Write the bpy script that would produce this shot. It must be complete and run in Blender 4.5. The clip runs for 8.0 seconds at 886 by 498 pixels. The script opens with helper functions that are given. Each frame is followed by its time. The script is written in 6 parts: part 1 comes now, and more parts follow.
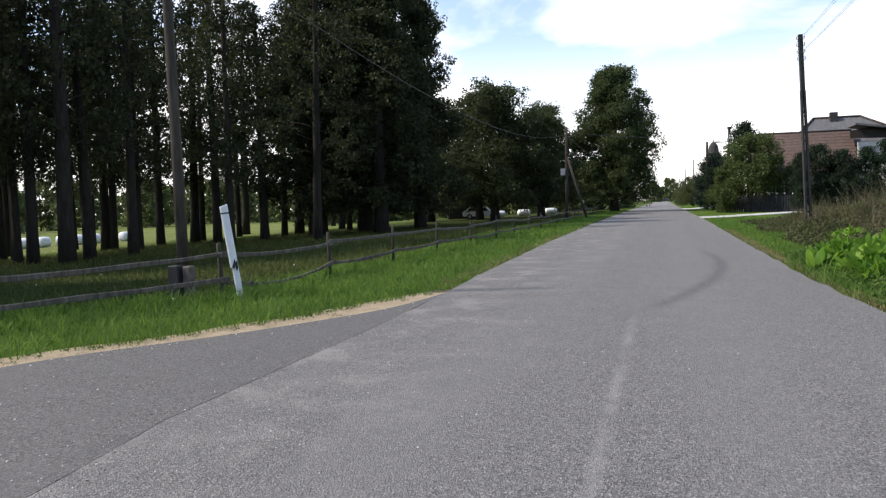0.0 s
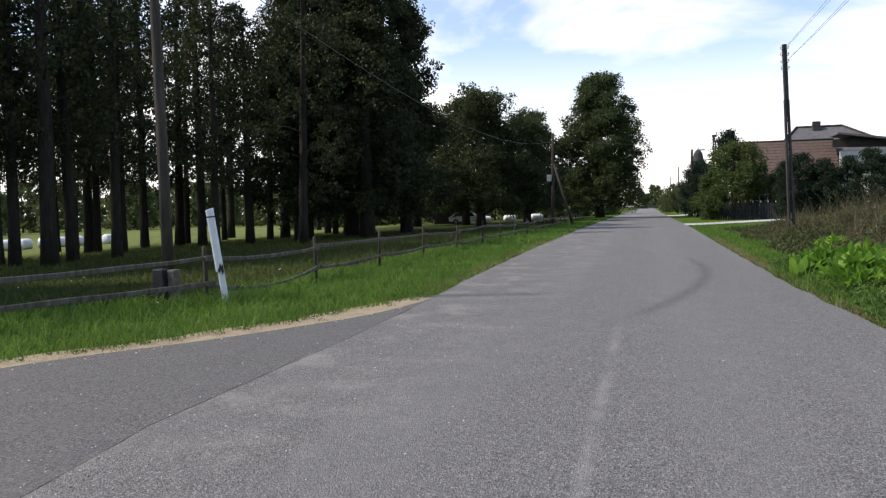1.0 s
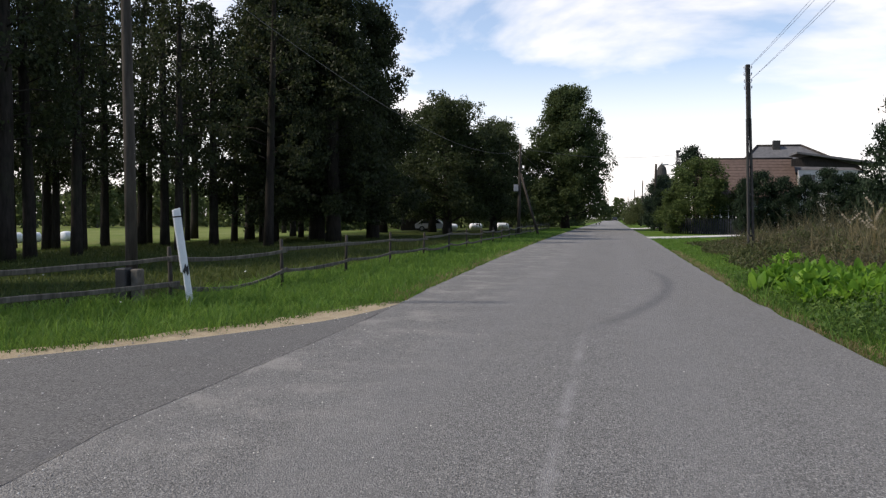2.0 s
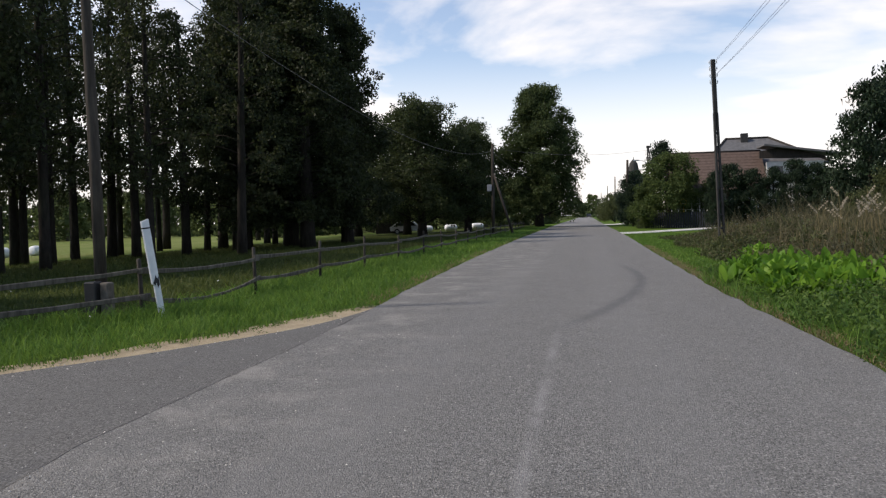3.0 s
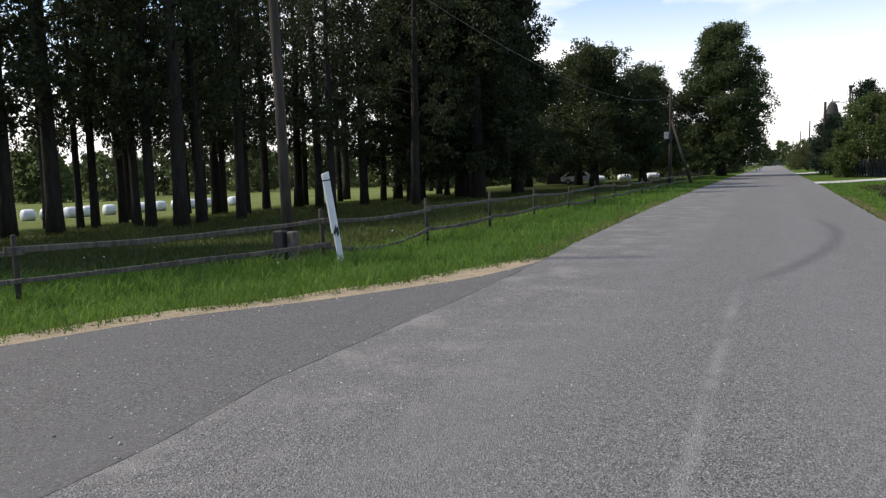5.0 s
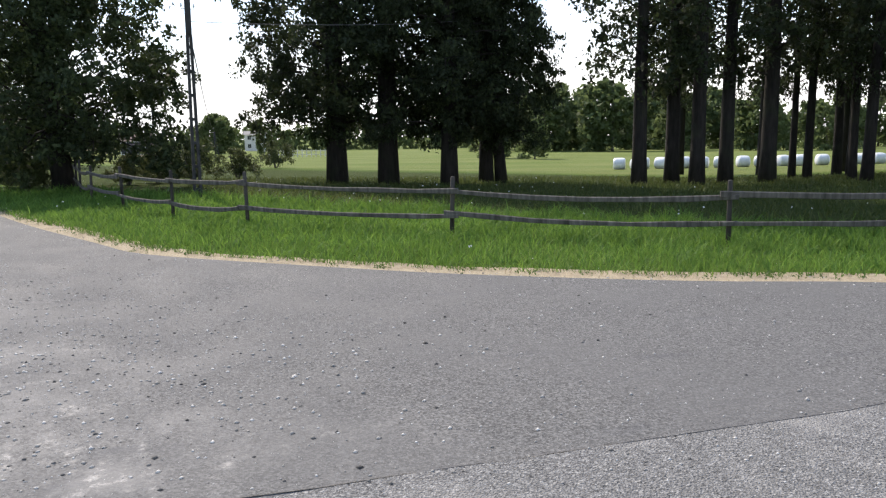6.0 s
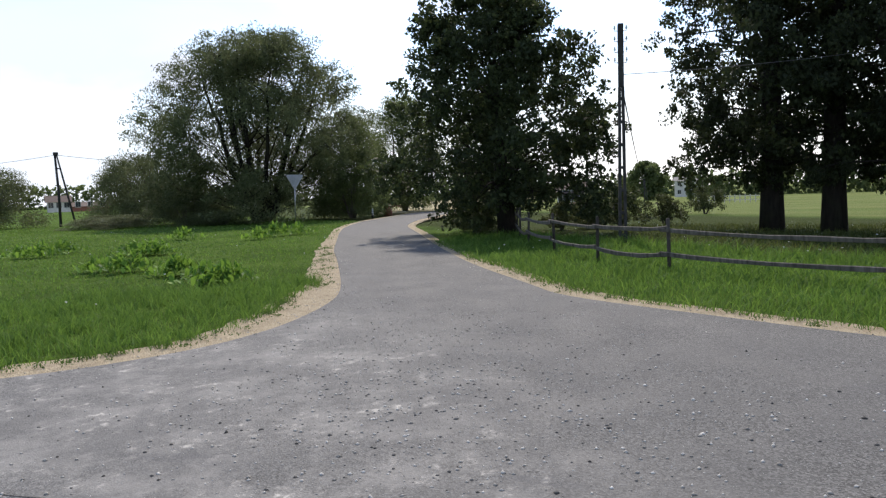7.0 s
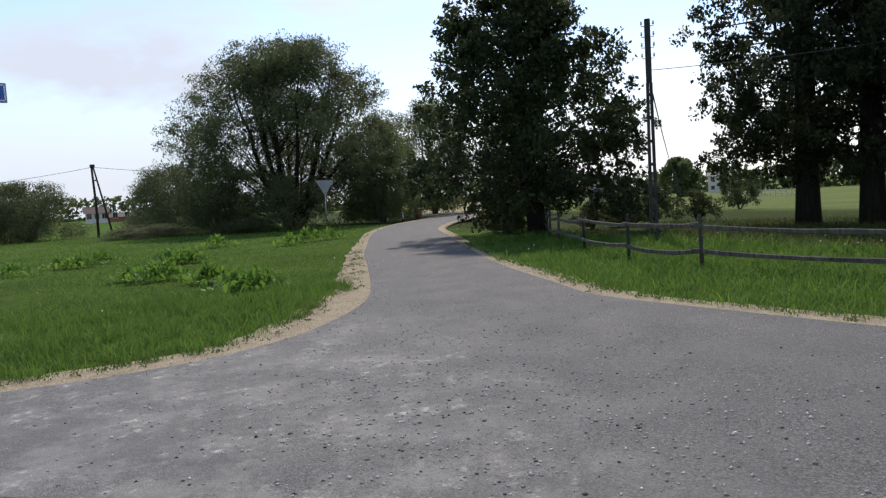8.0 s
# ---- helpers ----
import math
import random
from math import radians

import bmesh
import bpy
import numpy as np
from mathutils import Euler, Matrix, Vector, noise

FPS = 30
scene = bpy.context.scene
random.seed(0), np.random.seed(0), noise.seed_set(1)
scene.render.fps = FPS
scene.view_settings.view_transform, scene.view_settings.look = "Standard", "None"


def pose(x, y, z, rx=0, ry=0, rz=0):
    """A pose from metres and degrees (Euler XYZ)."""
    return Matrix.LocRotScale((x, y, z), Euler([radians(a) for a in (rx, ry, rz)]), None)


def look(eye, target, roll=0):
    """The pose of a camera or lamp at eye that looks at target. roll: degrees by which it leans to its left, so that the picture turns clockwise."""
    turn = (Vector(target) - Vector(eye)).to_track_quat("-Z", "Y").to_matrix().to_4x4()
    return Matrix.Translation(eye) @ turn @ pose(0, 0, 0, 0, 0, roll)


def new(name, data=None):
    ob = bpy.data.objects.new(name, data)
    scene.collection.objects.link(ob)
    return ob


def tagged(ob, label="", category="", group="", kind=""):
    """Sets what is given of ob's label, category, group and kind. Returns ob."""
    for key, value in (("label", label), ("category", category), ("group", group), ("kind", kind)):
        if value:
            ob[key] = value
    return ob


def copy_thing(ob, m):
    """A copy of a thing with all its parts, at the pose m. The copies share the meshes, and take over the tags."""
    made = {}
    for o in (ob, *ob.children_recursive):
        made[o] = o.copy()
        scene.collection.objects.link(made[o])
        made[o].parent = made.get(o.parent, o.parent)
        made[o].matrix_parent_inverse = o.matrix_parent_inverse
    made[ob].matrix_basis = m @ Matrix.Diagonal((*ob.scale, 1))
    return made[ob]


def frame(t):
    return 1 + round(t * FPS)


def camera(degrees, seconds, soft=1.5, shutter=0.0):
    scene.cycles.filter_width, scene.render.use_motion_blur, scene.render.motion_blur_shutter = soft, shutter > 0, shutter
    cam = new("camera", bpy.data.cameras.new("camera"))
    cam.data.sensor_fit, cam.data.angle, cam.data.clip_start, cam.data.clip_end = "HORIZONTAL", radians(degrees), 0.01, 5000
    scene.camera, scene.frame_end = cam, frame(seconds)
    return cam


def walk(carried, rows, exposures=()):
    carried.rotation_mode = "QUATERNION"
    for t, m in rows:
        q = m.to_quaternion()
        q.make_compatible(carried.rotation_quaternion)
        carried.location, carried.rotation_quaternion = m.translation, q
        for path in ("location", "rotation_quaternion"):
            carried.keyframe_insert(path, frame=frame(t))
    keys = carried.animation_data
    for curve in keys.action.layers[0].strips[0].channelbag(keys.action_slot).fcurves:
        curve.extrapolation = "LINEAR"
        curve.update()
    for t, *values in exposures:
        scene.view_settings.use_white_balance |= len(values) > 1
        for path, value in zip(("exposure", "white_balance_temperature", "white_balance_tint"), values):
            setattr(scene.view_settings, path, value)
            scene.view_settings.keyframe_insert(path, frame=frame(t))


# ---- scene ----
# ---------------------------------------------------------------- camera
EYE = 1.45
cam = camera(61.37, 8.0, soft=1.3)
ROWS = [
    # seconds, yaw, pitch, roll, x, y, z
    (0.0, 17.17, -3.45, 1.52, 0.003, 0.001, -0.011),
    (0.5, 16.36, -3.29, 1.39, -0.013, -0.007, -0.000),
    (1.0, 16.11, -3.10, 1.04, -0.012, -0.006, -0.002),
    (1.5, 15.56, -2.94, 0.61, -0.031, -0.032, -0.006),
    (2.0, 13.51, -2.58, -0.61, -0.042, -0.075, 0.000),
    (2.2, 11.94, -2.49, -0.71, -0.052, -0.068, 0.003),
    (3.5, 12.13, -2.48, 2.01, 0.046, -0.065, 0.014),
    (4.0, 12.18, -2.55, 2.37, 0.036, -0.062, 0.011),
    (4.5, 12.27, -2.67, 2.24, 0.022, -0.048, 0.017),
    (4.7, 13.88, -4.92, 2.16, 0.012, 0.008, 0.019),
    (4.8, 16.30, -5.25, 1.99, 0.012, 0.001, 0.020),
    (4.9, 19.90, -5.59, 1.82, 0.013, -0.006, 0.021),
    (5.0, 24.60, -5.93, 1.65, 0.013, -0.012, 0.023),
    (5.2, 35.60, -6.61, 1.30, 0.013, -0.026, 0.025),
    (5.4, 46.60, -7.28, 0.96, 0.014, -0.039, 0.028),
    (5.6, 57.00, -7.96, 0.61, 0.014, -0.053, 0.031),
    (5.8, 66.25, -8.64, 0.27, 0.015, -0.066, 0.034),
    (6.0, 75.47, -8.70, 0.73, -0.010, -0.046, 0.040),
    (6.2, 87.60, -8.46, 1.01, -0.018, -0.031, 0.048),
    (6.5, 100.96, -8.10, 1.44, -0.031, -0.007, 0.060),
    (6.7, 105.40, -6.61, 1.70, -0.031, 0.012, 0.054),
    (7.0, 107.40, -4.38, 2.09, -0.030, 0.041, 0.044),
    (7.5, 109.71, -4.07, 3.00, -0.058, 0.066, 0.033),
    (8.0, 109.72, -4.10, 3.55, -0.056, 0.083, 0.037),
]
walk(cam, [(t, pose(x, y, EYE + z, 90 + p, r, w)) for t, w, p, r, x, y, z in ROWS],
     exposures=[(0.0, 0.06, 6560, 13.5), (1.0, -0.1, 6580, 13.5), (2.0, -0.3, 6680, 13), (4.5, -0.42, 6740, 13), (5.2, 0.0, 6540, 12.5),
                (5.8, 0.4, 6480, 12.5), (6.5, 0.2, 6460, 12.5), (7.2, -0.2, 6380, 12.5), (8.0, -0.42, 6360, 12.5)])

# ---------------------------------------------------------------- sky and sun
SUN_AZ, SUN_EL = 106.0, 46.0          # degrees to the left of the road, and above the horizon
sun_dir = Vector((-math.sin(radians(SUN_AZ)) * math.cos(radians(SUN_EL)),
                  math.cos(radians(SUN_AZ)) * math.cos(radians(SUN_EL)), math.sin(radians(SUN_EL))))
sun_data = bpy.data.lights.new("sun", "SUN")
sun_data.energy, sun_data.angle, sun_data.color = 5.0, radians(3), (1.0, 0.91, 0.78)
sun = new("sun", sun_data)
sun.matrix_world = look(sun_dir * 100, (0, 0, 0))

world = bpy.data.worlds.new("sky")
scene.world = world
world.use_nodes = True
wn = world.node_tree.nodes
wl = world.node_tree.links
wn.clear()
w_out = wn.new("ShaderNodeOutputWorld")
w_bg = wn.new("ShaderNodeBackground")
w_sky = wn.new("ShaderNodeTexSky")
w_sky.sky_type = "NISHITA"
w_sky.sun_disc = False
w_sky.sun_elevation = radians(SUN_EL)
w_sky.sun_rotation = radians(-SUN_AZ)
w_sky.dust_density = 0.3
w_tc = wn.new("ShaderNodeTexCoord")
w_map = wn.new("ShaderNodeMapping")
w_map.inputs["Scale"].default_value = (1.0, 1.0, 3.2)
w_map.inputs["Location"].default_value = (0.45, 0.15, 0.3)
w_noise = wn.new("ShaderNodeTexNoise")
w_noise.inputs["Scale"].default_value = 2.3
w_noise.inputs["Detail"].default_value = 7.0
w_noise.inputs["Roughness"].default_value = 0.52
w_noise.inputs["Distortion"].default_value = 0.25
w_ramp = wn.new("ShaderNodeValToRGB")
w_ramp.color_ramp.elements[0].position = 0.48
w_ramp.color_ramp.elements[0].color = (0.05, 0.05, 0.05, 1)
w_ramp.color_ramp.elements[1].position = 0.62
w_ramp.color_ramp.elements[1].color = (1, 1, 1, 1)
w_mix = wn.new("ShaderNodeMixRGB")
w_dot = wn.new("ShaderNodeVectorMath")
w_dot.operation = "DOT_PRODUCT"
w_dot.inputs[1].default_value = Vector((-0.42, 0.80, 0.42))
w_near = wn.new("ShaderNodeMapRange")
w_near.inputs["From Min"].default_value, w_near.inputs["From Max"].default_value = -0.1, 0.62
w_cloud = wn.new("ShaderNodeMixRGB")                     # the brightest bank of cloud stands ahead, along the road
w_cloud.inputs[1].default_value = (8.6, 9.3, 10.5, 1)
w_cloud.inputs[2].default_value = (13.5, 13.2, 13.0, 1)
wl.new(w_tc.outputs["Generated"], w_dot.inputs[0])
wl.new(w_dot.outputs["Value"], w_near.inputs["Value"])
wl.new(w_near.outputs["Result"], w_cloud.inputs[0])
wl.new(w_cloud.outputs["Color"], w_mix.inputs[2])
wl.new(w_tc.outputs["Generated"], w_map.inputs["Vector"])
wl.new(w_map.outputs["Vector"], w_noise.inputs["Vector"])
wl.new(w_noise.outputs["Fac"], w_ramp.inputs["Fac"])
w_sep = wn.new("ShaderNodeSeparateXYZ")                  # white haze low over the horizon
w_haze = wn.new("ShaderNodeMapRange")
w_haze.interpolation_type = "SMOOTHSTEP"
w_haze.inputs["From Min"].default_value, w_haze.inputs["From Max"].default_value = 0.03, 0.24
w_haze.inputs["To Min"].default_value, w_haze.inputs["To Max"].default_value = 0.92, 0.0
w_max = wn.new("ShaderNodeMath")
w_max.operation = "MAXIMUM"
wl.new(w_tc.outputs["Generated"], w_sep.inputs[0])
wl.new(w_sep.outputs[2], w_haze.inputs["Value"])
wl.new(w_haze.outputs["Result"], w_max.inputs[1])
w_thin = wn.new("ShaderNodeMapRange")                    # the cloud thins out overhead
w_thin.interpolation_type = "SMOOTHSTEP"
w_thin.inputs["From Min"].default_value, w_thin.inputs["From Max"].default_value = 0.34, 0.7
w_thin.inputs["To Min"].default_value, w_thin.inputs["To Max"].default_value = 1.0, 0.15
w_mul = wn.new("ShaderNodeMath")
w_mul.operation = "MULTIPLY"
wl.new(w_sep.outputs[2], w_thin.inputs["Value"])
wl.new(w_ramp.outputs["Color"], w_mul.inputs[0])
wl.new(w_thin.outputs["Result"], w_mul.inputs[1])
wl.new(w_mul.outputs["Value"], w_max.inputs[0])
wl.new(w_max.outputs["Value"], w_mix.inputs[0])
w_blue = wn.new("ShaderNodeMixRGB")                      # thin haze brightens the blue gaps
w_blue.blend_type = "MULTIPLY"
w_blue.inputs[0].default_value = 1.0
w_blue.inputs[2].default_value = (2.05, 1.98, 1.98, 1)
wl.new(w_sky.outputs["Color"], w_blue.inputs[1])
wl.new(w_blue.outputs["Color"], w_mix.inputs[1])
wl.new(w_mix.outputs["Color"], w_bg.inputs["Color"])
w_bg.inputs["Strength"].default_value = 0.115
wl.new(w_bg.outputs["Background"], w_out.inputs["Surface"])


# ---------------------------------------------------------------- materials
class Nodes:
    """A short way to write node materials."""

    def __init__(self, name):
        self.mat = bpy.data.materials.new(name)
        self.mat.use_nodes = True
        self.n = self.mat.node_tree.nodes
        self.l = self.mat.node_tree.links
        self.bsdf = self.n["Principled BSDF"]
        self.out = self.n["Material Output"]
        self.pos = self.n.new("ShaderNodeNewGeometry").outputs["Position"]
        self.obj = self.n.new("ShaderNodeTexCoord").outputs["Object"]

    def put(self, socket, value):
        if hasattr(value, "is_linked"):
            self.l.new(value, socket)
        else:
            socket.default_value = value

    def noise(self, scale, detail=4, rough=0.55, at=None, stretch=None):
        v = at or self.pos
        if stretch:
            m = self.n.new("ShaderNodeMapping")
            m.inputs["Scale"].default_value = stretch
            self.l.new(v, m.inputs["Vector"])
            v = m.outputs["Vector"]
        t = self.n.new("ShaderNodeTexNoise")
        t.inputs["Scale"].default_value, t.inputs["Detail"].default_value = scale, detail
        t.inputs["Roughness"].default_value = rough
        self.l.new(v, t.inputs["Vector"])
        return t.outputs["Fac"]

    def cells(self, scale, at=None, feature="F1"):
        t = self.n.new("ShaderNodeTexVoronoi")
        t.feature = feature
        t.inputs["Scale"].default_value = scale
        self.l.new(at or self.pos, t.inputs["Vector"])
        return t

    def ramp(self, fac, *stops):
        r = self.n.new("ShaderNodeValToRGB")
        e = r.color_ramp.elements
        while len(e) < len(stops):
            e.new(0.5)
        for k, (p, c) in enumerate(stops):
            e[k].position = p
            e[k].color = (*c, 1) if not isinstance(c, float) else (c, c, c, 1)
        self.l.new(fac, r.inputs["Fac"])
        return r.outputs["Color"]

    def mix(self, fac, a, b, kind="MIX"):
        m = self.n.new("ShaderNodeMixRGB")
        m.blend_type = kind
        for k, v in enumerate((fac, a, b)):
            if isinstance(v, tuple):
                v = (*v, 1)
            self.put(m.inputs[k], v)
        return m.outputs["Color"]

    def math(self, op, a, b=0.0, clamp=False):
        m = self.n.new("ShaderNodeMath")
        m.operation, m.use_clamp = op, clamp
        self.put(m.inputs[0], a)
        self.put(m.inputs[1], b)
        return m.outputs["Value"]

    def axis(self, k, at=None):
        s = self.n.new("ShaderNodeSeparateXYZ")
        self.l.new(at or self.pos, s.inputs[0])
        return s.outputs[k]

    def smooth(self, v, a, b):
        m = self.n.new("ShaderNodeMapRange")
        m.interpolation_type = "SMOOTHSTEP"
        self.l.new(v, m.inputs["Value"])
        m.inputs["From Min"].default_value, m.inputs["From Max"].default_value = a, b
        return m.outputs["Result"]

    def bump(self, height, strength=0.3, distance=0.02):
        b = self.n.new("ShaderNodeBump")
        b.inputs["Strength"].default_value, b.inputs["Distance"].default_value = strength, distance
        self.l.new(height, b.inputs["Height"])
        self.l.new(b.outputs["Normal"], self.bsdf.inputs["Normal"])

    def done(self, color, rough=0.8, metal=0.0, spec=0.5):
        self.put(self.bsdf.inputs["Base Color"], (*color, 1) if isinstance(color, tuple) else color)
        self.put(self.bsdf.inputs["Roughness"], rough)
        self.bsdf.inputs["Metallic"].default_value = metal
        self.bsdf.inputs["Specular IOR Level"].default_value = spec
        return self.mat


def old_asphalt():
    """Worn light-grey road surface: stone chippings, paler wheel tracks, a pale joint and a dark tyre curve."""
    m = Nodes("old_asphalt")
    x, y = m.axis(0), m.axis(1)
    chips = m.mix(0.3, m.cells(100).outputs["Color"], m.cells(78).outputs["Color"])
    grain = m.ramp(chips, (0.14, (0.027, 0.0266, 0.0255)), (0.38, (0.114, 0.112, 0.107)), (0.6, (0.168, 0.165, 0.157)), (0.86, (0.335, 0.328, 0.31)))
    broad = m.noise(0.55, 5, stretch=(1.0, 0.25, 1.0))
    base = m.mix(m.math("MULTIPLY", m.smooth(broad, 0.35, 0.7), 0.3), grain, (0.18, 0.177, 0.168))
    # paler wheel tracks along the road
    wave = m.math("MULTIPLY", m.math("ADD", x, m.math("MULTIPLY", y, 0.016)), 2.9)
    track = m.smooth(m.math("SINE", wave), 0.1, 0.9)
    base = m.mix(m.math("MULTIPLY", track, 0.22), base, (0.185, 0.183, 0.179))
    # pale longitudinal joint
    off = m.math("ABSOLUTE", m.math("ADD", m.math("ADD", x, m.math("MULTIPLY", y, 0.012)), 0.36))
    joint = m.math("MULTIPLY", m.math("SUBTRACT", 1.0, m.smooth(m.math("ADD", off, m.math("MULTIPLY", m.noise(7), 0.08)), 0.04, 0.12)),
                   m.math("MULTIPLY", m.math("SUBTRACT", 1.0, m.smooth(y, 7.5, 11.0)), m.smooth(m.noise(1.2), 0.25, 0.6)))
    base = m.mix(m.math("MULTIPLY", joint, 0.42), base, (0.30, 0.295, 0.29))
    # dark curve of tyre rubber
    bend = m.math("MULTIPLY", m.math("POWER", m.math("SUBTRACT", y, 17.5), 2.0), 0.022)
    arc = m.math("ABSOLUTE", m.math("SUBTRACT", m.math("ADD", x, bend), 0.95))
    rub = m.math("MULTIPLY", m.math("SUBTRACT", 1.0, m.smooth(m.math("ADD", arc, m.math("MULTIPLY", m.noise(3), 0.18)), 0.1, 0.3)),
                 m.math("MULTIPLY", m.smooth(y, 8.5, 11.5), m.math("SUBTRACT", 1.0, m.smooth(y, 18.0, 23.0))))
    base = m.mix(m.math("MULTIPLY", rub, 0.55), base, (0.07, 0.07, 0.075))
    # dust swept to the left side of the junction
    dust = m.math("MULTIPLY", m.smooth(m.noise(1.3, 6, 0.65), 0.45, 0.72), m.math("SUBTRACT", 1.0, m.smooth(x, -3.0, -0.8)))
    base = m.mix(m.math("MULTIPLY", dust, 0.5), base, (0.34, 0.325, 0.295))
    fine = m.noise(60, 3)
    m.bump(m.math("ADD", m.cells(95).outputs["Distance"], fine), 0.8, 0.012)
    return m.done(base, m.ramp(m.noise(2.0), (0.3, 0.74), (0.7, 0.88)), 0, 0.4)


def new_asphalt():
    """Darker, finer side-road surface with pale dust and grit spread over the mouth of the junction."""
    m = Nodes("new_asphalt")
    x, y = m.axis(0), m.axis(1)
    chips = m.cells(95).outputs["Color"]
    base = m.ramp(chips, (0.1, (0.042, 0.0415, 0.0395)), (0.5, (0.1, 0.0983, 0.094)), (0.9, (0.19, 0.186, 0.177)))
    base = m.mix(m.math("MULTIPLY", m.smooth(m.noise(0.7, 5), 0.4, 0.65), 0.5), base, (0.112, 0.11, 0.1055))
    # the grey dust spreads from the main road into the mouth, along the inner corner
    near = m.math("SUBTRACT", 1.0, m.smooth(m.math("ADD", m.math("ADD", m.math("MULTIPLY", x, -0.55), m.math("MULTIPLY", y, 0.85)),
                                                   m.math("MULTIPLY", m.noise(0.8, 5), 2.4)), 2.0, 4.1))
    mouth = m.math("SUBTRACT", 1.0, m.smooth(m.math("MULTIPLY", x, -1.0), 6.8, 9.8))
    patch = m.smooth(m.noise(1.7, 8, 0.72), 0.44, 0.6)
    dust = m.math("MULTIPLY", m.math("MULTIPLY", near, mouth), m.math("ADD", 0.22, m.math("MULTIPLY", patch, 0.78)))
    fleck = m.math("MULTIPLY", m.smooth(m.noise(7, 9, 0.8), 0.51, 0.64), m.smooth(m.noise(1.3, 5, 0.65), 0.42, 0.6))
    base = m.mix(m.math("MULTIPLY", dust, 0.66), base, m.mix(m.noise(30), (0.18, 0.174, 0.161), (0.3, 0.288, 0.266)))
    base = m.mix(m.math("MULTIPLY", m.math("MULTIPLY", dust, fleck), 0.95), base, (0.56, 0.53, 0.475))
    stain = m.math("MULTIPLY", m.smooth(m.noise(1.6, 4, stretch=(2.0, 0.6, 1.0)), 0.6, 0.75), 0.35)
    base = m.mix(stain, base, (0.07, 0.071, 0.076))
    m.bump(m.math("ADD", m.cells(95).outputs["Distance"], m.noise(70, 3)), 0.4, 0.008)
    return m.done(base, m.ramp(m.noise(1.5), (0.3, 0.78), (0.7, 0.92)), 0, 0.35)


def sand_mat():
    m = Nodes("sandy_gravel")
    c = m.ramp(m.noise(3.5, 6, 0.65), (0.25, (0.22, 0.165, 0.095)), (0.5, (0.39, 0.305, 0.185)), (0.8, (0.5, 0.41, 0.27)))
    c = m.mix(0.35, c, m.ramp(m.cells(60).outputs["Color"], (0.0, (0.2, 0.17, 0.12)), (1.0, (0.62, 0.55, 0.43))))
    m.bump(m.math("ADD", m.noise(25, 5), m.cells(60).outputs["Distance"]), 0.7, 0.03)
    return m.done(c, 0.9, 0, 0.2)


def grass_ground():
    """Turf and soil seen between the blades."""
    m = Nodes("turf")
    c = m.ramp(m.noise(0.35, 6, 0.6), (0.3, (0.05, 0.09, 0.014)), (0.5, (0.076, 0.13, 0.02)), (0.7, (0.105, 0.165, 0.03)))
    c = m.mix(m.math("MULTIPLY", m.smooth(m.noise(7, 6, 0.7), 0.45, 0.7), 0.6), c, (0.035, 0.06, 0.012))
    c = m.mix(m.math("MULTIPLY", m.smooth(m.noise(0.09, 4), 0.5, 0.7), 0.5), c, (0.11, 0.165, 0.042))
    c = m.mix(m.math("MULTIPLY", m.smooth(m.noise(1.1, 5, 0.65), 0.52, 0.68), 0.5), c, (0.085, 0.13, 0.035))
    # grazed pasture inside the fence: duller, with leaf litter, the trees' shade painted in
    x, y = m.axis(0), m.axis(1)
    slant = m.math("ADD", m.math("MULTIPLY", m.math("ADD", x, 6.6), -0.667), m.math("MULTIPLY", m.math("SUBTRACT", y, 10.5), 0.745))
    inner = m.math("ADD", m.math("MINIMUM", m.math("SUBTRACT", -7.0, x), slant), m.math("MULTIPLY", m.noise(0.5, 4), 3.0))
    pasture_shade = m.math("MULTIPLY", m.smooth(inner, 1.2, 3.4), m.math("SUBTRACT", 1.0, m.smooth(inner, 24.0, 31.0)))
    # litter colours, kept dark to stand in for the grove's shade
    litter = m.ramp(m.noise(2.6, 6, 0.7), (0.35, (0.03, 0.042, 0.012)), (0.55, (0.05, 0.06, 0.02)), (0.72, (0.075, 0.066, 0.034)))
    c = m.mix(m.math("MULTIPLY", pasture_shade, 0.85), c, litter)
    mown = m.ramp(m.noise(0.12, 5, 0.6, stretch=(1.0, 0.3, 1.0)), (0.35, (0.12, 0.155, 0.045)), (0.65, (0.185, 0.2, 0.075)))
    c = m.mix(m.math("MULTIPLY", m.smooth(inner, 26.0, 34.0), 0.85), c, mown)
    m.bump(m.noise(22, 6, 0.7), 0.9, 0.08)
    return m.done(c, 0.95, 0, 0.03)


def foliage(name, dark, mid, light, trans=0.35, gloss=0.65):
    """Leaves: colour varies from leaf to leaf, and light shines through them."""
    m = Nodes(name)
    rnd = m.n.new("ShaderNodeNewGeometry").outputs["Random Per Island"]
    c = m.ramp(rnd, (0.0, dark), (0.5, mid), (1.0, light))
    c = m.mix(m.math("MULTIPLY", m.smooth(m.noise(0.9, 3), 0.42, 0.62), 0.6), c, dark)
    m.done(c, gloss, 0, 0.22)
    t = m.n.new("ShaderNodeBsdfTranslucent")
    m.l.new(m.mix(0.5, c, light), t.inputs["Color"])
    s = m.n.new("ShaderNodeMixShader")
    s.inputs[0].default_value = trans
    m.l.new(m.bsdf.outputs[0], s.inputs[1])
    m.l.new(t.outputs[0], s.inputs[2])
    m.l.new(s.outputs[0], m.out.inputs["Surface"])
    return m.mat


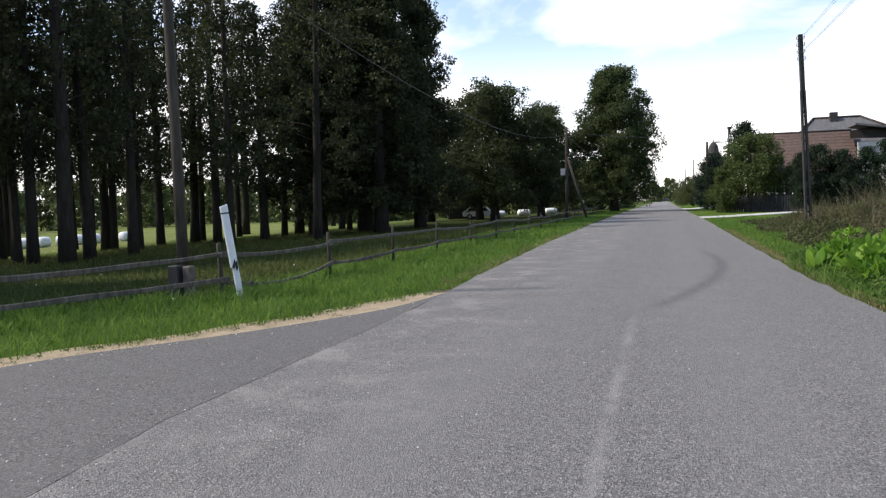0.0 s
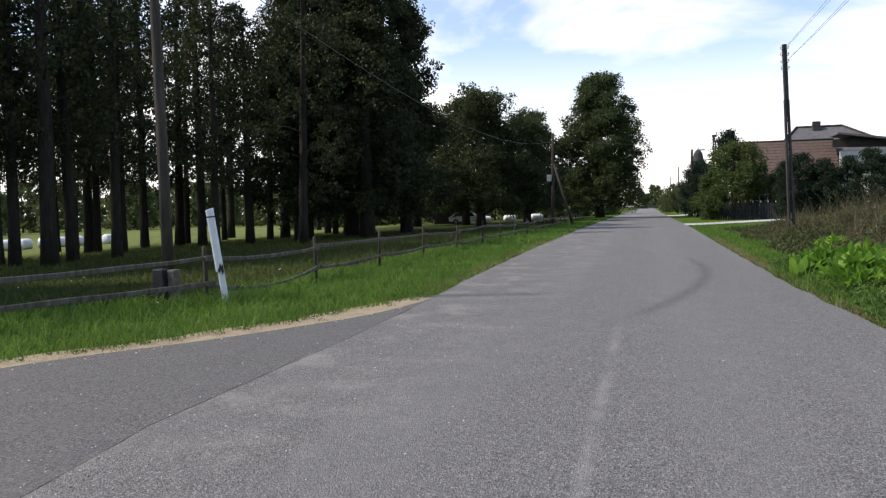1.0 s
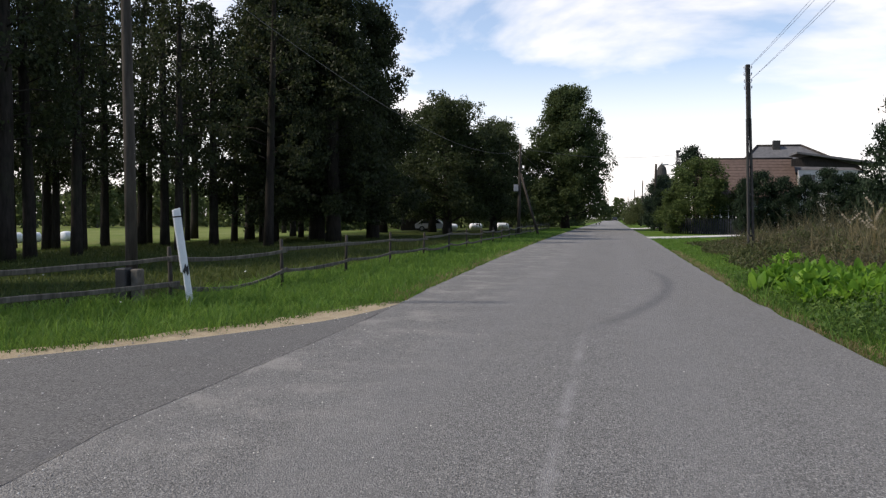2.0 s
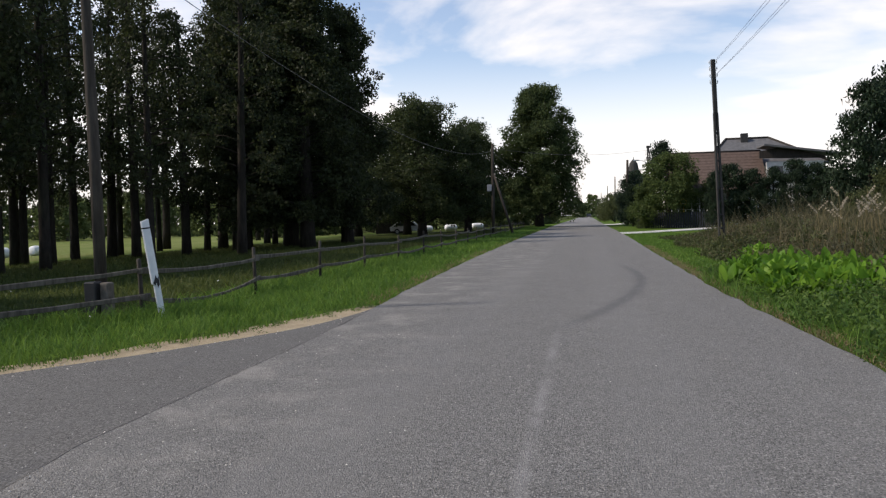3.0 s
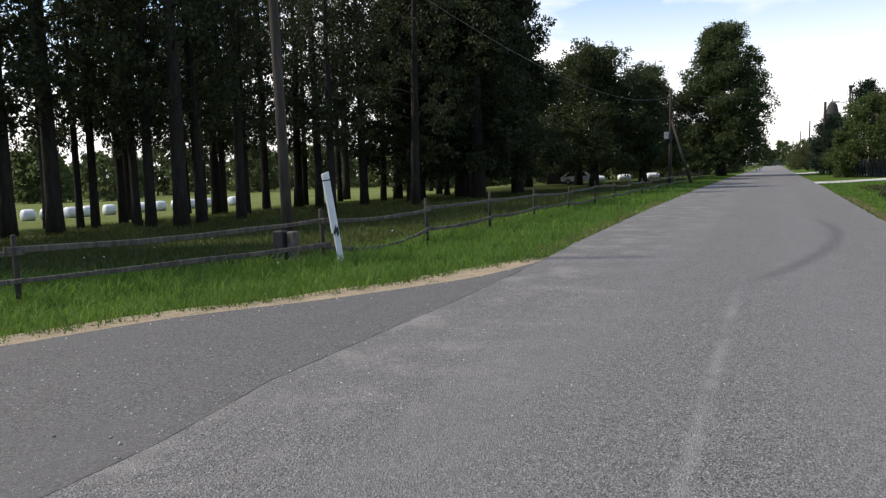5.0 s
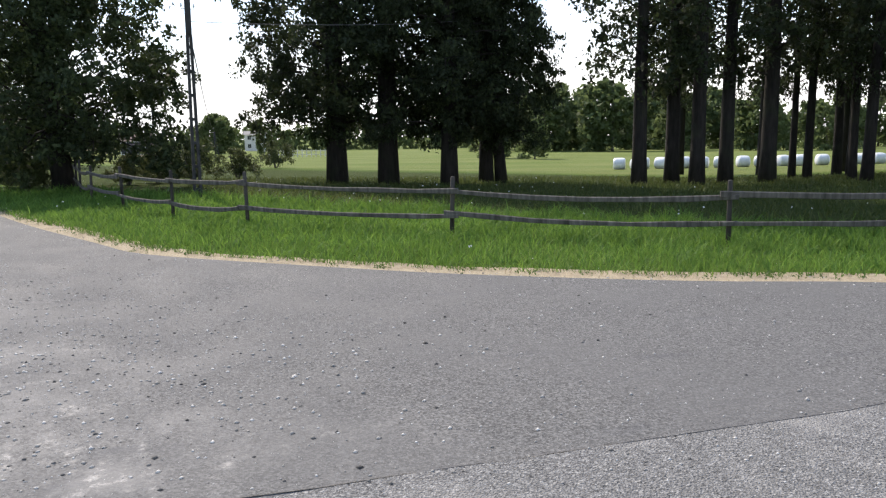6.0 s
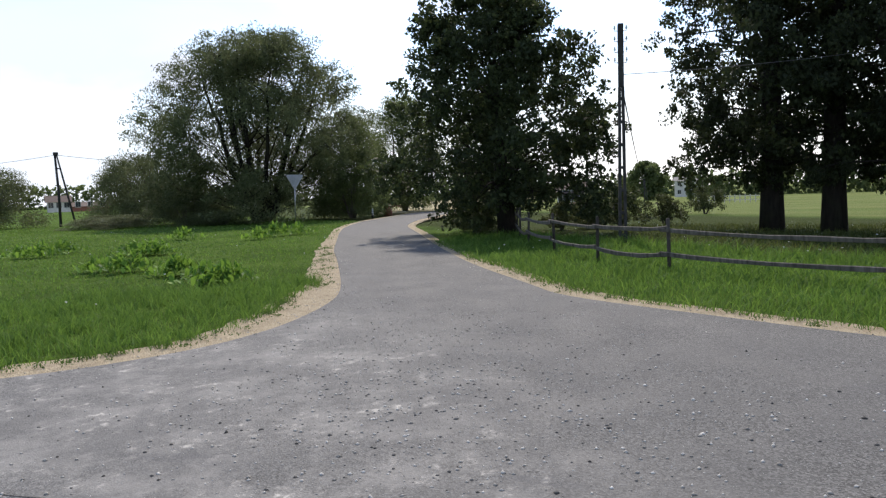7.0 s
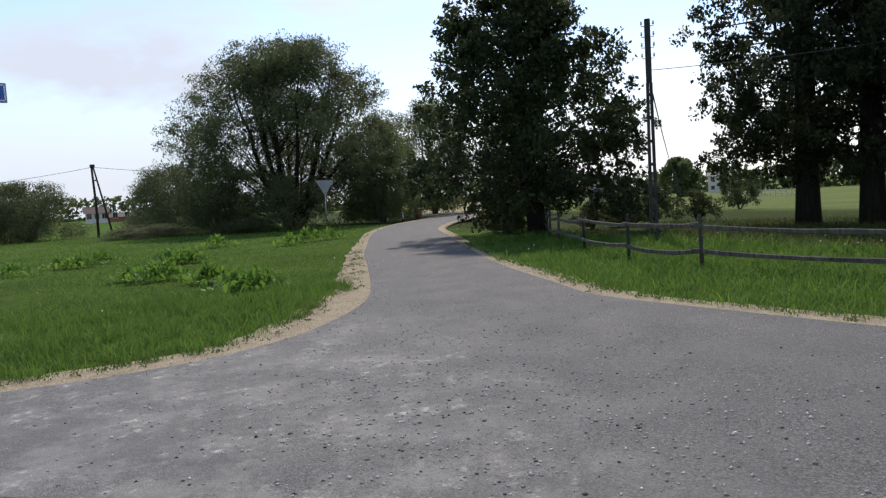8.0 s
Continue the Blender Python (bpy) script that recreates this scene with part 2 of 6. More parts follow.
def bark_mat(name, a, b):
    m = Nodes(name)
    g = m.noise(9, 6, 0.65, stretch=(1, 1, 0.18))
    c = m.ramp(g, (0.3, a), (0.7, b))
    c = m.mix(m.math("MULTIPLY", m.smooth(m.noise(1.2, 4), 0.5, 0.7), 0.4), c, (0.035, 0.042, 0.02))
    m.bump(g, 0.9, 0.06)
    return m.done(c, 0.92, 0, 0.2)


def timber(name, a, b, rough=0.85):
    m = Nodes(name)
    g = m.noise(14, 6, 0.6, at=m.obj, stretch=(1, 1, 0.12))
    c = m.ramp(g, (0.3, a), (0.7, b))
    c = m.mix(m.math("MULTIPLY", m.smooth(m.noise(2.5, 5), 0.5, 0.7), 0.45), c, a)
    m.bump(g, 0.7, 0.02)
    return m.done(c, rough, 0, 0.25)


def mineral(name, a, b, scale=6.0, rough=0.85, metal=0.0, bump=0.4, spec=0.4):
    """Concrete, plaster, stone, metal or paint with stains at two scales."""
    m = Nodes(name)
    c = m.ramp(m.noise(scale, 6, 0.65), (0.3, a), (0.7, b))
    c = m.mix(m.math("MULTIPLY", m.smooth(m.noise(scale * 0.2, 4), 0.5, 0.75), 0.4), c, a)
    m.bump(m.noise(scale * 8, 4), bump, 0.01)
    return m.done(c, rough, metal, spec)


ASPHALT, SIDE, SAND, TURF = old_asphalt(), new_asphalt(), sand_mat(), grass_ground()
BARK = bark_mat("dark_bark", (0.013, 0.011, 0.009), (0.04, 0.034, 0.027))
BARK_GREY = bark_mat("grey_bark", (0.06, 0.055, 0.045), (0.17, 0.155, 0.125))
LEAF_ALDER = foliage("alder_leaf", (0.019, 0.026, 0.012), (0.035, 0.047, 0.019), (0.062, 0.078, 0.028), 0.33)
LEAF_OAK = foliage("oak_leaf", (0.022, 0.033, 0.014), (0.042, 0.059, 0.022), (0.076, 0.098, 0.033), 0.34)
LEAF_LIME = foliage("lime_leaf", (0.033, 0.05, 0.018), (0.06, 0.086, 0.03), (0.1, 0.135, 0.045), 0.35)
LEAF_GARDEN = foliage("garden_leaf", (0.04, 0.065, 0.018), (0.075, 0.11, 0.03), (0.125, 0.165, 0.05), 0.35)
LEAF_SHRUB = foliage("shrub_leaf", (0.04, 0.055, 0.018), (0.07, 0.088, 0.03), (0.12, 0.135, 0.05), 0.3)
LEAF_WILLOW = foliage("willow_leaf", (0.062, 0.082, 0.034), (0.11, 0.136, 0.054), (0.19, 0.215, 0.1), 0.36)
LEAF_OSIER = foliage("osier_leaf", (0.07, 0.1, 0.032), (0.12, 0.158, 0.052), (0.19, 0.228, 0.088), 0.4)
LEAF_BUSH = foliage("bush_leaf", (0.045, 0.09, 0.02), (0.08, 0.145, 0.03), (0.14, 0.21, 0.05), 0.35)
LEAF_CONIFER = foliage("conifer_leaf", (0.0098, 0.021, 0.0105), (0.0196, 0.0385, 0.0182), (0.035, 0.0595, 0.0252), 0.1)
LEAF_FAR = foliage("far_leaf", (0.065, 0.09, 0.033), (0.105, 0.14, 0.05), (0.155, 0.195, 0.075), 0.48)
LEAF_MEADOW = foliage("meadow_dock_leaf", (0.06, 0.14, 0.02), (0.115, 0.24, 0.03), (0.24, 0.38, 0.06), 0.4)
TAR = mineral("tarred_joint", (0.05, 0.05, 0.052), (0.11, 0.11, 0.11), 20, 0.8)
LEAF_DOCK = foliage("dock_leaf", (0.075, 0.175, 0.017), (0.135, 0.28, 0.027), (0.24, 0.41, 0.05), 0.5, 0.5)
GRASS = foliage("grass_blade", (0.05, 0.115, 0.018), (0.1, 0.205, 0.03), (0.195, 0.305, 0.058), 0.43)
# duller pasture grass; part of the dark is tree shade put into the colour
GRASS_PASTURE = foliage("shaded_pasture_blade", (0.035, 0.058, 0.012), (0.062, 0.088, 0.02), (0.12, 0.135, 0.04), 0.4)
GRASS_DRY = foliage("dry_grass", (0.12, 0.10, 0.04), (0.24, 0.19, 0.09), (0.42, 0.35, 0.2), 0.4)
PLUME = foliage("pale_plume", (0.42, 0.36, 0.26), (0.56, 0.49, 0.37), (0.68, 0.6, 0.48), 0.4)
WEED = foliage("weed_stalk", (0.055, 0.058, 0.028), (0.115, 0.108, 0.058), (0.2, 0.17, 0.1), 0.35)
FENCE_WOOD = timber("weathered_fence_wood", (0.02, 0.017, 0.014), (0.085, 0.076, 0.064))
RAIL_WOOD = timber("weathered_rail_wood", (0.045, 0.039, 0.032), (0.17, 0.153, 0.13))
POLE_WOOD = timber("tarred_pole_wood", (0.028, 0.024, 0.02), (0.08, 0.068, 0.056))
CONCRETE = mineral("weathered_concrete", (0.17, 0.165, 0.155), (0.34, 0.33, 0.31), 5)
OLD_CONCRETE = mineral("mossy_old_concrete", (0.06, 0.052, 0.043), (0.17, 0.15, 0.125), 6)
DARK_CONCRETE = mineral("sooty_concrete", (0.02, 0.0195, 0.019), (0.055, 0.053, 0.05), 5)
WHITE_PLASTIC = mineral("white_plastic", (0.62, 0.64, 0.66), (0.78, 0.79, 0.8), 7, 0.45, 0, 0.1)
BLACK_TAPE = mineral("black_band", (0.015, 0.015, 0.017), (0.03, 0.03, 0.032), 9, 0.5)
STEEL = mineral("galvanised_steel", (0.32, 0.33, 0.34), (0.5, 0.51, 0.52), 10, 0.45, 0.8, 0.1)
GREY_SHEET = mineral("grey_sign_back", (0.24, 0.25, 0.27), (0.36, 0.37, 0.39), 6, 0.5, 0.5, 0.1)
WIRE = mineral("wire", (0.06, 0.06, 0.06), (0.13, 0.13, 0.13), 9, 0.7)
BALE_FILM = mineral("white_bale_film", (0.62, 0.64, 0.63), (0.82, 0.83, 0.82), 4, 0.35, 0, 0.3)
# ---------------------------------------------------------------- helpers for meshes
def mesh_from(name, verts, faces, mat, smooth=False):
    me = bpy.data.meshes.new(name)
    me.from_pydata([tuple(v) for v in verts], [], [tuple(f) for f in faces])
    me.materials.append(mat)
    if smooth:
        me.polygons.foreach_set("use_smooth", [True] * len(me.polygons))
    me.update()
    return me


def fast_mesh(name, verts, faces, mat):
    """A mesh of equal-sided faces from arrays: verts (n, 3), faces (m, k)."""
    me = bpy.data.meshes.new(name)
    verts, faces = np.asarray(verts, dtype=np.float32), np.asarray(faces, dtype=np.int32)
    m, k = faces.shape
    me.vertices.add(len(verts))
    me.vertices.foreach_set("co", verts.ravel())
    me.loops.add(m * k)
    me.loops.foreach_set("vertex_index", faces.ravel())
    me.polygons.add(m)
    me.polygons.foreach_set("loop_start", np.arange(0, m * k, k, dtype=np.int32))
    me.materials.append(mat)
    me.update(calc_edges=True)
    return me


def part(name, bm, material, parent, label=""):
    """Links a bmesh or mesh as one object under a thing or a part."""
    if isinstance(bm, bmesh.types.BMesh):
        me = bpy.data.meshes.new(name)
        bm.to_mesh(me)
        bm.free()
        me.materials.append(material)
    else:
        me = bm
    ob = new(name, me)
    ob.parent = parent
    if label:
        ob["label"] = label
    return ob


def thing(name, m, label, category, group="", kind=""):
    ob = new(name)
    ob.matrix_world = m
    return tagged(ob, label, category, group, kind)


def tube(points, radii, sides=7, cap=True):
    """Vertices and faces of a tapered tube along points."""
    vs, fs = [], []
    n = len(points)
    for k, p in enumerate(points):
        p = Vector(p)
        d = (Vector(points[min(k + 1, n - 1)]) - Vector(points[max(k - 1, 0)]))
        d = d.normalized() if d.length > 1e-6 else Vector((0, 0, 1))
        u = d.cross(Vector((0.31, 0.95, 0.05)) if abs(d.z) > 0.6 else Vector((0, 0, 1))).normalized()
        v = d.cross(u)
        for s in range(sides):
            a = 2 * math.pi * s / sides
            vs.append(p + (u * math.cos(a) + v * math.sin(a)) * radii[k])
    for k in range(n - 1):
        for s in range(sides):
            a, b = k * sides + s, k * sides + (s + 1) % sides
            fs.append((a, b, b + sides, a + sides))
    if cap:
        fs.append(tuple(range(sides - 1, -1, -1)))
        fs.append(tuple(range((n - 1) * sides, n * sides)))
    return vs, fs


def tubes(name, lines, mat, smooth=True):
    """One mesh of several tubes: lines of (points, radii, sides)."""
    vs, fs = [], []
    for pts, radii, sides in lines:
        v, f = tube(pts, radii, sides)
        o = len(vs)
        vs += v
        fs += [tuple(i + o for i in q) for q in f]
    return mesh_from(name, vs, fs, mat, smooth)


def box(bm, sx, sy, sz, at=(0, 0, 0), turn=None, bevel=0.0):
    """A box of that size, its base centre at the point, edges rounded by bevel."""
    m = Matrix.Translation(at) @ (turn or Matrix()) @ Matrix.Translation((0, 0, sz / 2)) @ Matrix.Diagonal((sx, sy, sz, 1))
    got = bmesh.ops.create_cube(bm, size=1, matrix=m)
    if bevel:
        edges = list({e for v in got["verts"] for e in v.link_edges})
        bmesh.ops.bevel(bm, geom=edges, offset=bevel, segments=2, affect="EDGES", profile=0.5)
    return bm


def smoothstep(v, a, b):
    k = np.clip((v - a) / (b - a), 0, 1)
    return k * k * (3 - 2 * k)


# ---------------------------------------------------------------- the lie of the land
def ground_z(x, y):
    """The pasture behind the fence falls away gently; the rest is level."""
    x, y = np.asarray(x, dtype=float), np.asarray(y, dtype=float)
    dn = np.minimum(-7 - x, -0.667 * (x + 6.6) + 0.745 * (y - 10.5))
    z = -0.03 * np.clip(dn, 0, 40) - 0.05 * np.clip(dn - 40, 0, 20) - 0.008 * np.clip(dn - 60, 0, 250)
    return z


def gz(x, y):
    return float(ground_z(x, y))


def main_left(y):
    return np.interp(y, [-200, -12, -7.6, -4, -2.3, -1.2, 0.2, 3, 4.2, 8, 11, 15, 26, 45, 90, 400],
                     [-2.9, -3.2, -3.1, -2.9, -2.95, -2.99, -3.04, -3.14, -3.33, -3.37, -3.5, -3.75, -4.2, -4.7, -5.4, -8.0])


def main_right(y):
    return np.interp(y, [-200, 7, 10, 14, 26, 47, 100, 400], [2.6, 2.5, 2.38, 2.18, 2.05, 1.9, 1.0, -3.0])


# outer kerbless edge of the side road (towards the fence) and its inner edge (towards the meadow)
SIDE_OUTER = [(-3.5, 11.9), (-3.62, 10.6), (-3.85, 9.5), (-4.25, 8.56), (-4.97, 7.23), (-5.89, 5.84), (-6.5, 4.19), (-7.61, 2.07),
              (-8.75, 0.44), (-10.2, -1.38), (-11.6, -2.25), (-15.2, -4.24), (-20.5, -6.7), (-26.0, -9.1), (-31.8, -11.65), (-36.5, -13.0), (-42.0, -14.0), (-60.0, -16.0), (-95.0, -18.0)]
SIDE_INNER = [(-3.15, -7.6), (-3.9, -6.7), (-4.76, -5.83), (-5.5, -5.1), (-6.33, -4.61), (-7.1, -4.42), (-7.94, -4.4), (-9.3, -4.6), (-10.76, -5.09), (-13.6, -6.45),
              (-16.2, -7.75), (-18.74, -9.04), (-23.5, -11.2), (-27.5, -13.0), (-31.85, -14.77), (-36.5, -16.2), (-42.0, -17.3), (-60.0, -19.4), (-95.0, -21.5)]


def inside(poly, x, y):
    """Which of the points lie inside the polygon."""
    x, y = np.asarray(x, dtype=float), np.asarray(y, dtype=float)
    hit = np.zeros(x.shape, dtype=bool)
    for (x0, y0), (x1, y1) in zip(poly, poly[1:] + poly[:1]):
        if y0 != y1:
            hit ^= ((y0 > y) != (y1 > y)) & (x < (x1 - x0) * (y - y0) / (y1 - y0) + x0)
    return hit


def shifted(line, by):
    """The polyline moved sideways (to its left for by > 0)."""
    pts = [Vector(p) for p in line]
    out = []
    for k, p in enumerate(pts):
        d = (pts[min(k + 1, len(pts) - 1)] - pts[max(k - 1, 0)]).normalized()
        w = by[k] if isinstance(by, list) else by
        out.append((p.x - d.y * w, p.y + d.x * w))
    return out


def dense(line, step):
    """The polyline with points at most step apart, rounded at its corners."""
    out = []
    n = len(line)
    for k in range(n - 1):
        p0, p1, p2, p3 = (Vector(line[min(max(j, 0), n - 1)]) for j in (k - 1, k, k + 1, k + 2))
        m = max(1, math.ceil((p2 - p1).length / step))
        for s in range(m):
            u = s / m
            out.append(0.5 * ((2 * p1) + (p2 - p0) * u + (2 * p0 - 5 * p1 + 4 * p2 - p3) * u * u + (3 * p1 - p0 - 3 * p2 + p3) * u ** 3))
    out.append(Vector(line[-1]))
    return [(p.x, p.y) for p in out]


# sand strips: along the fence side, and round the meadow corner
OUTER_D, INNER_D = dense(SIDE_OUTER, 0.5), dense(SIDE_INNER, 0.5)
SAND_OUT = [0.36 + 0.14 * noise.noise(Vector((k * 0.31, 0.2, 0))) + 0.25 * math.exp(-((p[1] - 10.8) / 1.6) ** 2) * (p[0] > -5) for k, p in enumerate(OUTER_D)]
SAND_OUT = [w * min(1.0, max(0.12, (12.0 - p[1]) / 2.2)) + 0.12 * noise.noise(Vector((k * 0.9, 2.2, 0))) * (p[1] < 10) for k, (w, p) in enumerate(zip(SAND_OUT, OUTER_D))]
SAND_OUT = [w * (0.72 if p[1] < 7 else 1.0) * (1.0 if p[0] > -14 else max(0.35, 1 + (p[0] + 14) / 14)) for w, p in zip(SAND_OUT, OUTER_D)]
SAND_IN = [(0.36 + 0.28 * math.exp(-((p[0] + 9.2) / 1.5) ** 2) + 0.14 * noise.noise(Vector((k * 0.27, 4.2, 0))) + 0.16 * noise.noise(Vector((k * 0.85, 6.2, 0)))) * (1.0 if p[0] > -14 else max(0.3, 1 + (p[0] + 14) / 16)) for k, p in enumerate(INNER_D)]
SAND_OUTER_EDGE = shifted(OUTER_D, [-w for w in SAND_OUT])
SAND_INNER_EDGE = shifted(INNER_D, [w for w in SAND_IN])
SIDE_POLY = [(-2.2, 11.9)] + OUTER_D + INNER_D[::-1] + [(-2.2, -7.6)]
BARE_POLY = [(-2.2, 12.5)] + SAND_OUTER_EDGE + SAND_INNER_EDGE[::-1] + [(-2.2, -8.0)]


def bare(x, y):
    """Where no grass grows: the two roads and their sandy edges."""
    return ((x > main_left(y)) & (x < main_right(y))) | inside(BARE_POLY, x, y)


def build_ground():
    u = np.linspace(-1, 1, 181)
    ax = np.sign(u) * (18 * np.abs(u) + 60 * np.abs(u) ** 3 + 1400 * np.abs(u) ** 9)
    gx, gy = np.meshgrid(ax - 6, ax + 4)
    z = ground_z(gx, gy)
    rough = np.array([[noise.noise(Vector((a * 0.35, b * 0.35, 0.0))) for a, b in zip(r, s)] for r, s in zip(gx, gy)])
    z = z - 0.012 - 0.02 * np.abs(rough)
    n = len(u)
    idx = np.arange(n * n).reshape(n, n)
    faces = np.stack([idx[:-1, :-1], idx[:-1, 1:], idx[1:, 1:], idx[1:, :-1]], -1).reshape(-1, 4)
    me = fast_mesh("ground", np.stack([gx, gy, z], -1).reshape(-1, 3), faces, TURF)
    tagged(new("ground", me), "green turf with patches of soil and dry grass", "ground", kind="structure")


build_ground()


def strip(name, a, b, z, mat, skirt=0.06, wobble=0.0, seed=0.0):
    """A flat band between two polylines of equal length, with a skirt down into the ground."""
    vs, fs = [], []
    for k, (p, q) in enumerate(zip(a, b)):
        wp = wobble * noise.noise(Vector((k * 0.37, seed, 0)))
        wq = wobble * noise.noise(Vector((k * 0.41, seed + 5, 0)))
        d = (Vector(q) - Vector(p)).normalized()
        p, q = Vector(p) + d * wp, Vector(q) + d * wq
        m = 6
        for s in range(m + 1):
            c = p.lerp(q, s / m)
            vs.append((c.x, c.y, z))
        vs.append((p.x - d.x * 0.03, p.y - d.y * 0.03, z - skirt))
        vs.append((q.x + d.x * 0.03, q.y + d.y * 0.03, z - skirt))
    w = 9
    for k in range(len(a) - 1):
        o, t = k * w, (k + 1) * w
        for s in range(6):
            fs.append((o + s, o + s + 1, t + s + 1, t + s))
        fs.append((o + 7, o, t, t + 7))
        fs.append((o + 6, o + 8, t + 8, t + 6))
    return mesh_from(name, vs, fs, mat)


def build_roads():
    ys = list(np.concatenate([np.arange(-60, 60, 0.4), np.arange(60, 430, 4)]))
    me = strip("road", [(float(main_left(y)), y) for y in ys], [(float(main_right(y)), y) for y in ys], 0.018, ASPHALT, wobble=0.07)
    tagged(new("road", me), "worn light-grey asphalt country road with a pale joint", "road", kind="structure")
    # side road: a sheet between its two edges, its head tucked against the main road's seam
    vs = [(x, y) for x, y in SIDE_POLY]
    bm = bmesh.new()
    top = [bm.verts.new((x, y, 0.012)) for x, y in vs]
    face = bm.faces.new(top)
    if face.normal.z < 0:
        face.normal_flip()
    ext = bmesh.ops.extrude_face_region(bm, geom=[face])
    for v in [g for g in ext["geom"] if isinstance(g, bmesh.types.BMVert)]:
        v.co.z -= 0.06
    bmesh.ops.triangulate(bm, faces=[f for f in bm.faces if len(f.verts) > 4])
    bmesh.ops.recalc_face_normals(bm, faces=bm.faces)
    me = bpy.data.meshes.new("side_road")
    bm.to_mesh(me)
    bm.free()
    me.materials.append(SIDE)
    tagged(new("side_road", me), "darker grey asphalt side road with dusty gritty mouth", "road", kind="structure")
    for nm, a, b in (("sand_verge_fence_side", OUTER_D, shifted(OUTER_D, [-w - 0.25 for w in SAND_OUT])), ("sand_verge_meadow_side", INNER_D, shifted(INNER_D, [w + 0.25 for w in SAND_IN]))):
        a = shifted(a, 0.10 if "fence" in nm else -0.10)
        me = strip(nm, a, b, 0.004, SAND, 0.05, 0.05, 3.0)
        tagged(new(nm, me), "strip of yellow sandy gravel along the asphalt edge", "verge", kind="structure")


build_roads()
# ---------------------------------------------------------------- trees
def leaf_cloud(name, centres, sigmas, per, size, mat, rng, droop=0.0, narrow=0.62, flat=0.75):
    """Many small pointed leaves scattered in clumps round the centres."""
    centres = np.asarray(centres, dtype=float)
    sigmas = np.asarray(sigmas, dtype=float)
    n = len(centres) * per
    c = np.repeat(centres, per, axis=0)
    s = np.repeat(sigmas, per)[:, None]
    b = rng.normal(size=(n, 3))
    b /= np.linalg.norm(b, axis=1)[:, None]
    p = c + b * (rng.uniform(0, 1, n) ** 0.45)[:, None] * s * 1.45 * np.array([1, 1, flat])
    p[:, 2] -= droop * rng.uniform(0, 1, n) * s[:, 0]
    d = rng.normal(size=(n, 3))
    d[:, 2] -= 0.5 + droop
    d /= np.linalg.norm(d, axis=1)[:, None]
    e = np.cross(d, rng.normal(size=(n, 3)))
    e /= np.linalg.norm(e, axis=1)[:, None] + 1e-9
    k = np.cross(d, e)
    L = size * rng.uniform(0.65, 1.35, size=n)[:, None]
    v = np.stack([p - d * L * 0.5, p + e * L * narrow * 0.5 + k * L * 0.12, p + d * L * 0.5, p - e * L * narrow * 0.5 + k * L * 0.12], 1)
    return fast_mesh(name, v.reshape(-1, 3), np.arange(n * 4).reshape(-1, 4), mat)


